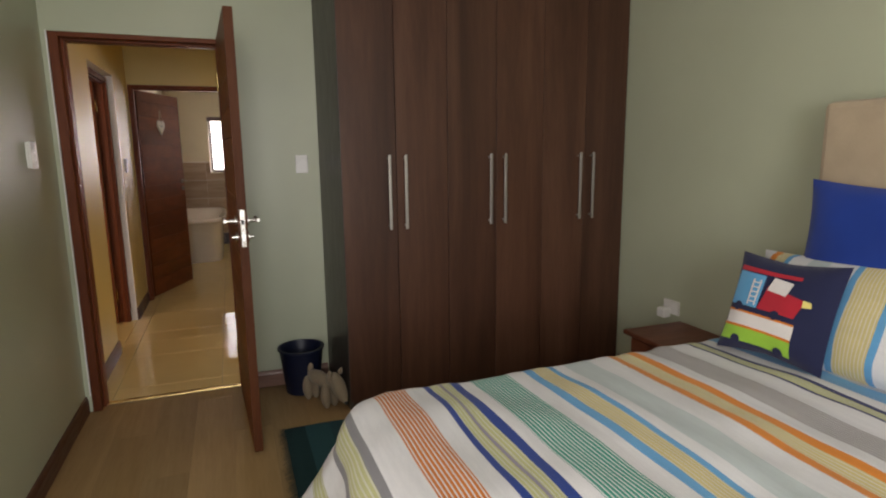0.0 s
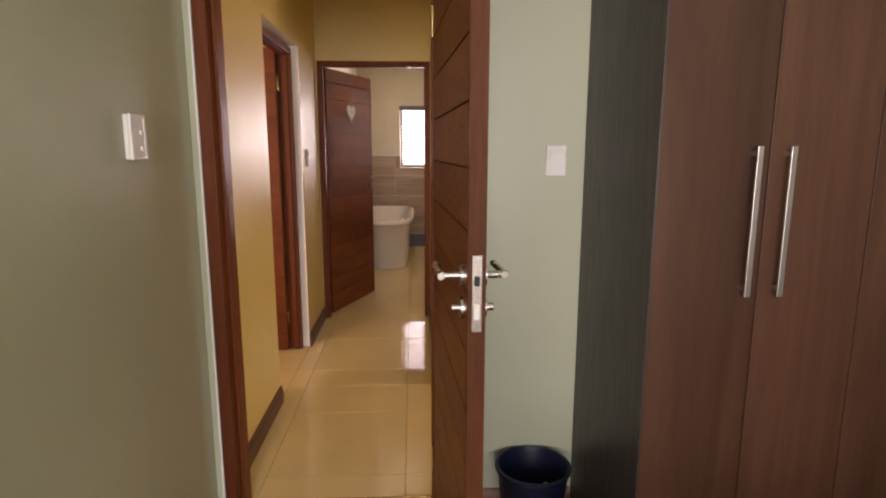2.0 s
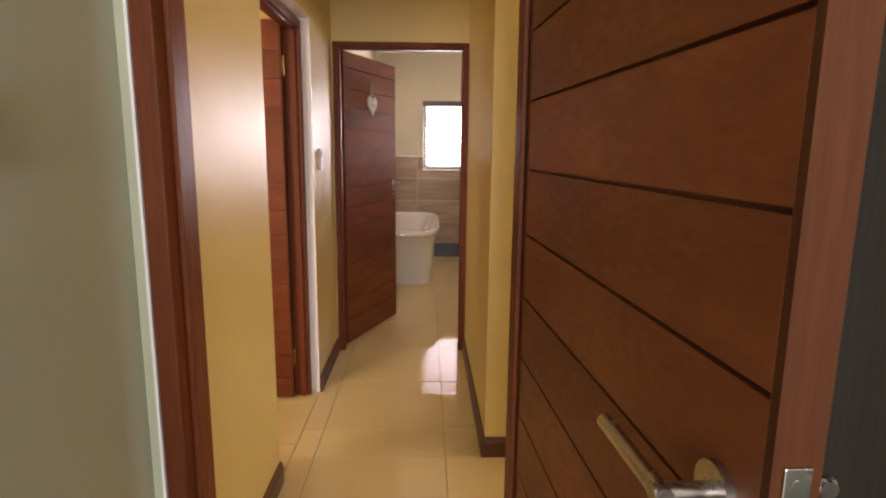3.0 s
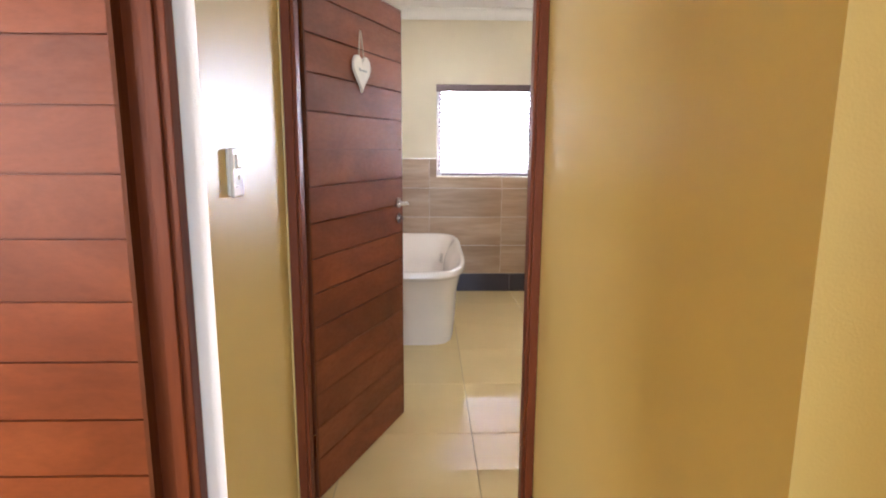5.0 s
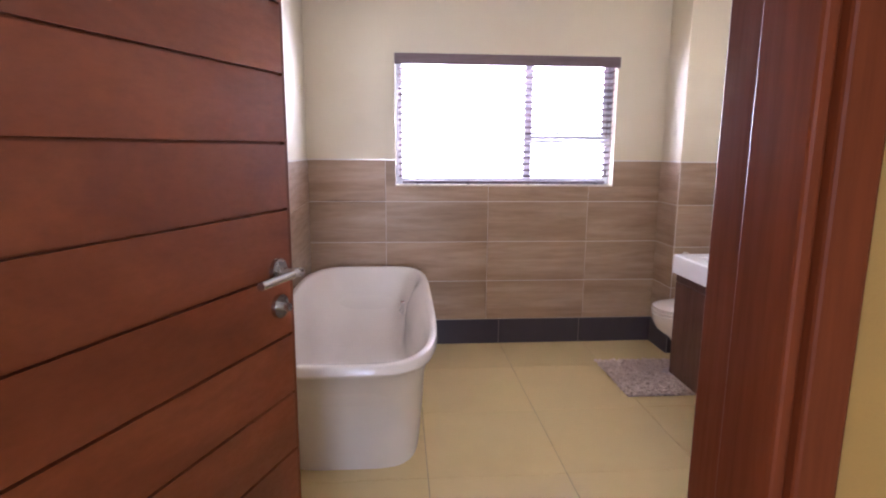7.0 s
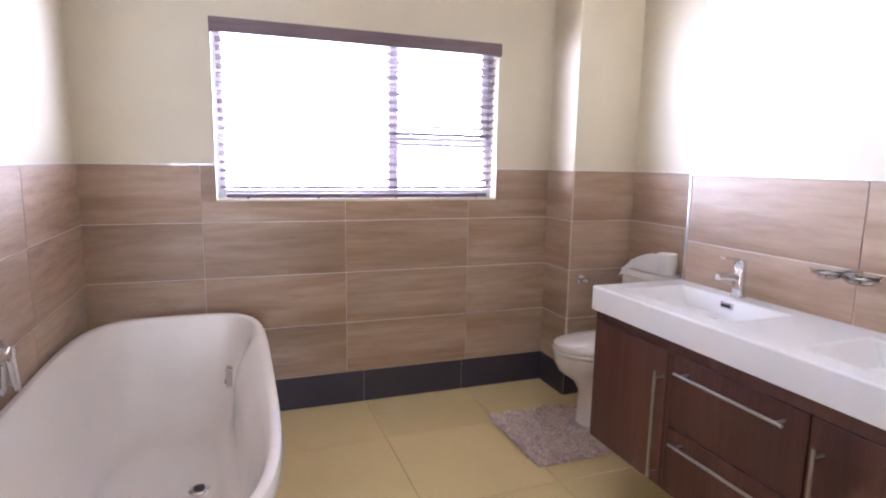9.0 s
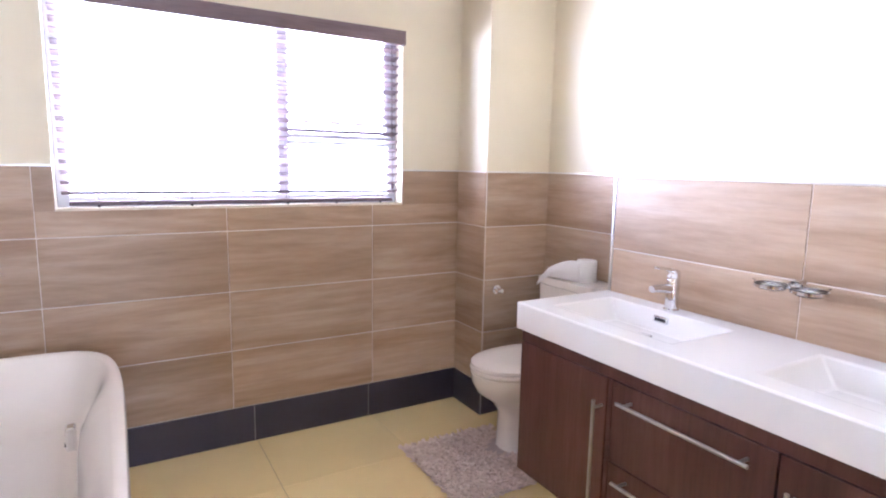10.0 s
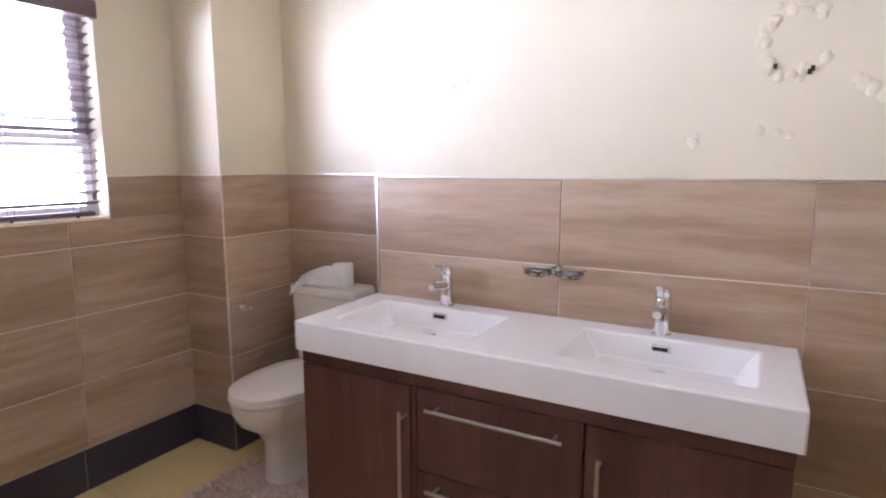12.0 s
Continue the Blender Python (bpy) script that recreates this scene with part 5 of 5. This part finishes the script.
    for i in range(n + 1):
        s = i / n
        y = 9.006 + 0.235 * s
        hi = (1.817 - 0.016 * s, y - 0.03 * s, 0.894 - 0.010 * s - 0.075 * max(0.0, s - 0.25) ** 1.4)
        lo = (1.816 - 0.056 * s ** 0.7, y + 0.012 * s, 0.7925 + 0.004 * s - 0.10 * max(0.0, s - 0.7) * 2)
        row = []
        for j in range(k + 1):
            q = j / k
            sag = 0.012 * math.sin(math.pi * q) * s + 0.008 * noise.noise((q * 3, s * 4, 7)) * min(1.0, s * 4)
            row.append(bm.verts.new((lo[0] + (hi[0] - lo[0]) * q - sag, lo[1] + (hi[1] - lo[1]) * q, lo[2] + (hi[2] - lo[2]) * q)))
        g.append(row)
    for a, b in zip(g, g[1:]):
        for j in range(k):
            bm.faces.new((a[j], a[j + 1], b[j + 1], b[j]))
    o = part("loose_sheet", bm, PAPER, r, "", True)
    sm = o.modifiers.new("thickness", "SOLIDIFY")
    sm.thickness = 0.0012

    w = thing("stop_valve", (1.640, 9.437, 0.69), 0, "small chrome angle stop valve on the tiled pier", "valve")
    part("rose", tube([(1.640, 9.437, 0.69), (1.640, 9.429, 0.69)], 0.024, 20), CHROME, w, "", True)
    part("body", tube([(1.640, 9.431, 0.69), (1.640, 9.382, 0.69)], 0.011, 14), CHROME, w, "", True)
    part("knob", tube([(1.640, 9.395, 0.69), (1.615, 9.395, 0.69)], 0.013, 12), CHROME, w, "", True)


toilet()


def bath_mat():
    m = thing("bath_mat", (1.265, 9.03, 0), 0, "shaggy taupe bath mat in front of the toilet", "bath mat")
    x0, x1, y0, y1 = 1.02, 1.52, 8.765, 9.295
    part("backing", box(x0 + 0.004, x1 - 0.004, y0 + 0.004, y1 - 0.004, 0.0, 0.008), TUFT, m)
    verts, faces = [], []
    for _ in range(5200):
        x, y = random.uniform(x0 + 0.004, x1 - 0.004), random.uniform(y0 + 0.004, y1 - 0.004)
        if (x - 1.60) ** 2 / 0.0595 + (y - 9.078) ** 2 / 0.0155 < 1:
            continue
        a, lean, hgt, w = random.uniform(0, 6.283), random.uniform(0.016, 0.036), random.uniform(0.005, 0.013), random.uniform(0.005, 0.010)
        b = random.uniform(0, 6.283)
        i = len(verts)
        dx, dy = w * math.cos(a), w * math.sin(a)
        tx, ty = x + lean * math.cos(b), y + lean * math.sin(b)
        verts += [(x - dx, y - dy, 0.007), (x + dx, y + dy, 0.007), (tx + dx * 0.7, ty + dy * 0.7, 0.007 + hgt), (tx - dx * 0.7, ty - dy * 0.7, 0.007 + hgt * 0.96)]
        faces.append((i, i + 1, i + 2, i + 3))
    me = bpy.data.meshes.new("shag")
    me.from_pydata([(x - 1.265, y - 9.03, z) for x, y, z in verts], [], faces)
    me.materials.append(MATPILE)
    ob = new("shag", me)
    ob.parent = m
    tagged(ob, "shaggy pile", kind="stuff")


def pile_material():
    m, n, k, p = material("shaggy_taupe_pile", (0.36, 0.30, 0.27), 0.95, 0.0, 0.1)
    geo = n.new("ShaderNodeNewGeometry")
    r = ramp(n, k, geo.outputs["Random Per Island"], [(0.0, (0.54, 0.41, 0.33)), (0.3, (0.66, 0.52, 0.43)), (0.75, (0.74, 0.60, 0.50)), (1.0, (0.82, 0.70, 0.61))])
    k.new(r.outputs[0], p.inputs["Base Color"])
    return m


MATPILE = pile_material()
bath_mat()


def blisters():
    """Raised and flaked paint on the vanity wall."""
    spots = [(8.30, 1.608, 0.016), (8.283, 1.605, 0.010), (8.245, 1.625, 0.012), (8.222, 1.647, 0.011)]
    spots += [(7.52, 1.412, 0.016), (7.512, 1.430, 0.010), (7.355, 1.438, 0.013), (7.31, 1.432, 0.012), (7.288, 1.420, 0.013), (7.15, 1.565, 0.014), (7.135, 1.55, 0.018), (7.115, 1.535, 0.02), (7.09, 1.52, 0.02)]
    for i in range(40):
        a = -2.6 + i * 5.0 / 39
        spots.append((7.288 + 0.080 * math.cos(a) + random.uniform(-0.014, 0.014), 1.667 + 0.088 * math.sin(a) + random.uniform(-0.014, 0.014), random.uniform(0.006, 0.016)))
    for k, (y, z, r) in enumerate(spots):
        bm = bmesh.new()
        seg = 11
        rings = []
        for f, lift in ((1.0, -0.002), (0.75, 0.35), (0.4, 0.62), (0.12, 0.55)):
            rings.append([(1.615 - lift * r * 0.36 * (1 + 0.5 * noise.noise((k, f * 3, t))), y + f * r * math.cos(t) * (1 + 0.45 * noise.noise((k * 1.7, t, 0))), z + f * r * 1.1 * math.sin(t) * (1 + 0.45 * noise.noise((k * 2.3, t, 4)))) for t in (2 * math.pi * s / seg for s in range(seg))])
        loft(rings, bm, cap0=False)
        bmesh.ops.recalc_face_normals(bm, faces=bm.faces)
        part("paint_blister", bm, BATHPAINT, wall_bath_vanity, "", True)
    for y, z in ((7.331, 1.603), (7.253, 1.584), (7.247, 1.592)):
        part("exposed_spot", box(1.6085, 1.6145, y - 0.005, y + 0.005, z - 0.007, z + 0.007), DARKMETAL, wall_bath_vanity, "dark exposed spot")


blisters()

# ---- tiles and boards, piece by piece ----
ROW, BASE_Z, TOP_Z = 0.2807, 0.181, 1.304


def tile_run(parent, axis, face, out, u0, u1, joints, base_joints, cut=()):
    """Tiles on a wall whose bare plane is at face; out: the way into the room. cut: an opening (u0, u1, z0)."""
    lo, hi = sorted((face, face + out * 0.008))
    glo, ghi = sorted((face, face + out * 0.0045))

    def block(u_a, u_b, z_a, z_b, a, b):
        return ((a, u_a, z_a), (b, u_b, z_b)) if axis == 0 else ((u_a, a, z_a), (u_b, b, z_b))

    def backing(u_a, u_b, z_a, z_b, mat):
        p, q = block(u_a, u_b, z_a, z_b, glo, ghi)
        part("grout", box(p[0], q[0], p[1], q[1], p[2], q[2]), mat, parent)

    ztop = cut[2] if cut else TOP_Z
    backing(u0, u1, BASE_Z, ztop, GROUT)
    if cut:
        backing(u0, cut[0], ztop, TOP_Z, GROUT)
        backing(cut[1], u1, ztop, TOP_Z, GROUT)
    backing(u0, u1, 0.0, BASE_Z, SKIRTGROUT)
    us = [u0, *[j for j in joints if u0 + 0.01 < j < u1 - 0.01], u1]
    g = 0.0021
    for r in range(4):
        z0, z1 = BASE_Z + r * ROW + g, BASE_Z + (r + 1) * ROW - g
        z1 = min(z1, TOP_Z)
        for a, b in zip(us, us[1:]):
            spans = [(a, b, z0, z1)]
            if cut and z1 > cut[2] and b > cut[0] and a < cut[1]:
                spans = []
                if cut[2] - z0 > 0.03:
                    spans.append((a, b, z0, cut[2]))
                    zz = cut[2]
                else:
                    zz = z0
                if a < cut[0]:
                    spans.append((a, cut[0], zz, z1))
                if b > cut[1]:
                    spans.append((cut[1], b, zz, z1))
            for p, q, s, t in spans:
                l, h = block(p + 0.0013, q - 0.0013, s, t, lo, hi)
                piece("wall_tile", parent, l, h, WALLTILE)
    bs = [u0, *[j for j in base_joints if u0 + 0.01 < j < u1 - 0.01], u1]
    for a, b in zip(bs, bs[1:]):
        l, h = block(a + g, b - g, 0.0, BASE_Z - 0.003, lo, hi)
        piece("skirting_tile", parent, l, h, DARKTILE)


tile_run(wall_bath_window, 1, 9.72, -1, -0.878, 1.566, (-0.358, 0.346, 1.051), (-0.151, 0.440, 1.028), (-0.288, 1.219, 1.128))
tile_run(wall_bath_left, 0, -0.878, 1, 6.29, 9.711, (6.823, 7.542, 8.260, 8.979, 9.697), (6.66, 7.26, 7.86, 8.46, 9.06, 9.66))
tile_run(wall_bath_pier, 1, 9.445, -1, 1.566, 1.973, (), ())
bpier = wall("wall_bathroom_pier_side", 0, 1.5645, 1.566, 9.4455, 9.7115, 0, 0.01, (BATHPAINT, BATHPAINT, BATHPAINT), (), "side of the boxed-in corner pier, tiled")
tile_run(bpier, 0, 1.566, -1, 9.439, 9.7115, (), ())
tile_run(wall_bath_alcove, 0, 1.973, -1, 8.615, 9.4365, (8.80,), (9.05,))
tile_run(wall_bath_vanity, 0, 1.615, -1, 6.29, 8.615, (6.49, 7.212, 7.897), (6.8, 7.4, 8.0))
tile_run(wall_bath_front, 1, 6.29, 1, 0.09, 1.62, (0.8,), (0.7, 1.3))

def tile_trims():
    """Light metal edge trims along the top of the tiling and on the outer corners."""
    za, zb = TOP_Z + 0.0005, TOP_Z + 0.005
    runs = [(-0.878, -0.289, 9.7105, 9.72, za, zb), (1.220, 1.5565, 9.7105, 9.72, za, zb), (-0.878, -0.8685, 6.29, 9.71, za, zb), (1.6055, 1.615, 6.29, 8.614, za, zb),
            (1.566, 1.9635, 9.4355, 9.445, za, zb), (1.9635, 1.973, 8.625, 9.435, za, zb), (1.5565, 1.566, 9.445, 9.71, za, zb),
            (1.6045, 1.615, 8.616, 8.625, BASE_Z, zb)]
    for r in runs:
        tagged(part("trim_tile_edge", box(*r), ALUMINIUM), "thin light metal tile edge trim", "trim", kind="structure")


tile_trims()

T = 0.6035
for i in range(-6, 7):
    for j in range(-2, 10):
        x0, y0 = -0.7545 + i * T, 4.42 + j * T
        x1, y1 = x0 + T - 0.003, y0 + T - 0.003
        y0 = max(y0, 3.647)
        rooms = []
        if y1 > 3.66 and y0 < 4.77:
            rooms.append((-0.86, 3.15, 3.647, 4.77))
        rooms.append((-0.86, 0.05, 3.647, 6.23))
        rooms.append((-0.87, 1.97, 6.23, 9.715))
        done = []
        for rx0, rx1, ry0, ry1 in rooms:
            a0, a1, b0, b1 = max(x0, rx0), min(x1, rx1), max(y0, ry0), min(y1, ry1)
            if a1 - a0 > 0.012 and b1 - b0 > 0.012:
                if any(a0 >= c0 - 1e-6 and a1 <= c1 + 1e-6 and b0 >= d0 - 1e-6 and b1 <= d1 + 1e-6 for c0, c1, d0, d1 in done):
                    continue
                if done and rooms.index((rx0, rx1, ry0, ry1)) == 1:
                    b0 = max(b0, 4.77)
                    if b1 - b0 < 0.012:
                        continue
                piece("floor_tile", floor_hall, (a0, b0, -0.012), (a1, b1, 0.0), FLOORTILE)
                done.append((a0, a1, b0, b1))
# side room floor
for i in range(5):
    for j in range(5):
        piece("floor_tile", floor_hall, (-3.96 + i * 0.62, 3.63 + max(0, j) * 0.42, -0.012), (-3.96 + i * 0.62 + 0.617, 3.63 + j * 0.42 + 0.417, 0.0), FLOORTILE)

PL = 0.193
for i in range(17):
    x0 = -0.86 + i * PL
    x1 = min(x0 + PL - 0.0012, 2.31)
    off = (i * 0.47) % 1.28
    y = -1.5 - off
    while y < 3.605:
        y0, y1 = max(y, -1.5), min(y + 1.2788, 3.604)
        if y1 - y0 > 0.02:
            piece("plank", floor_bed, (x0, y0, -0.018), (x1, y1, -0.009), LAMINATE)
        y += 1.28
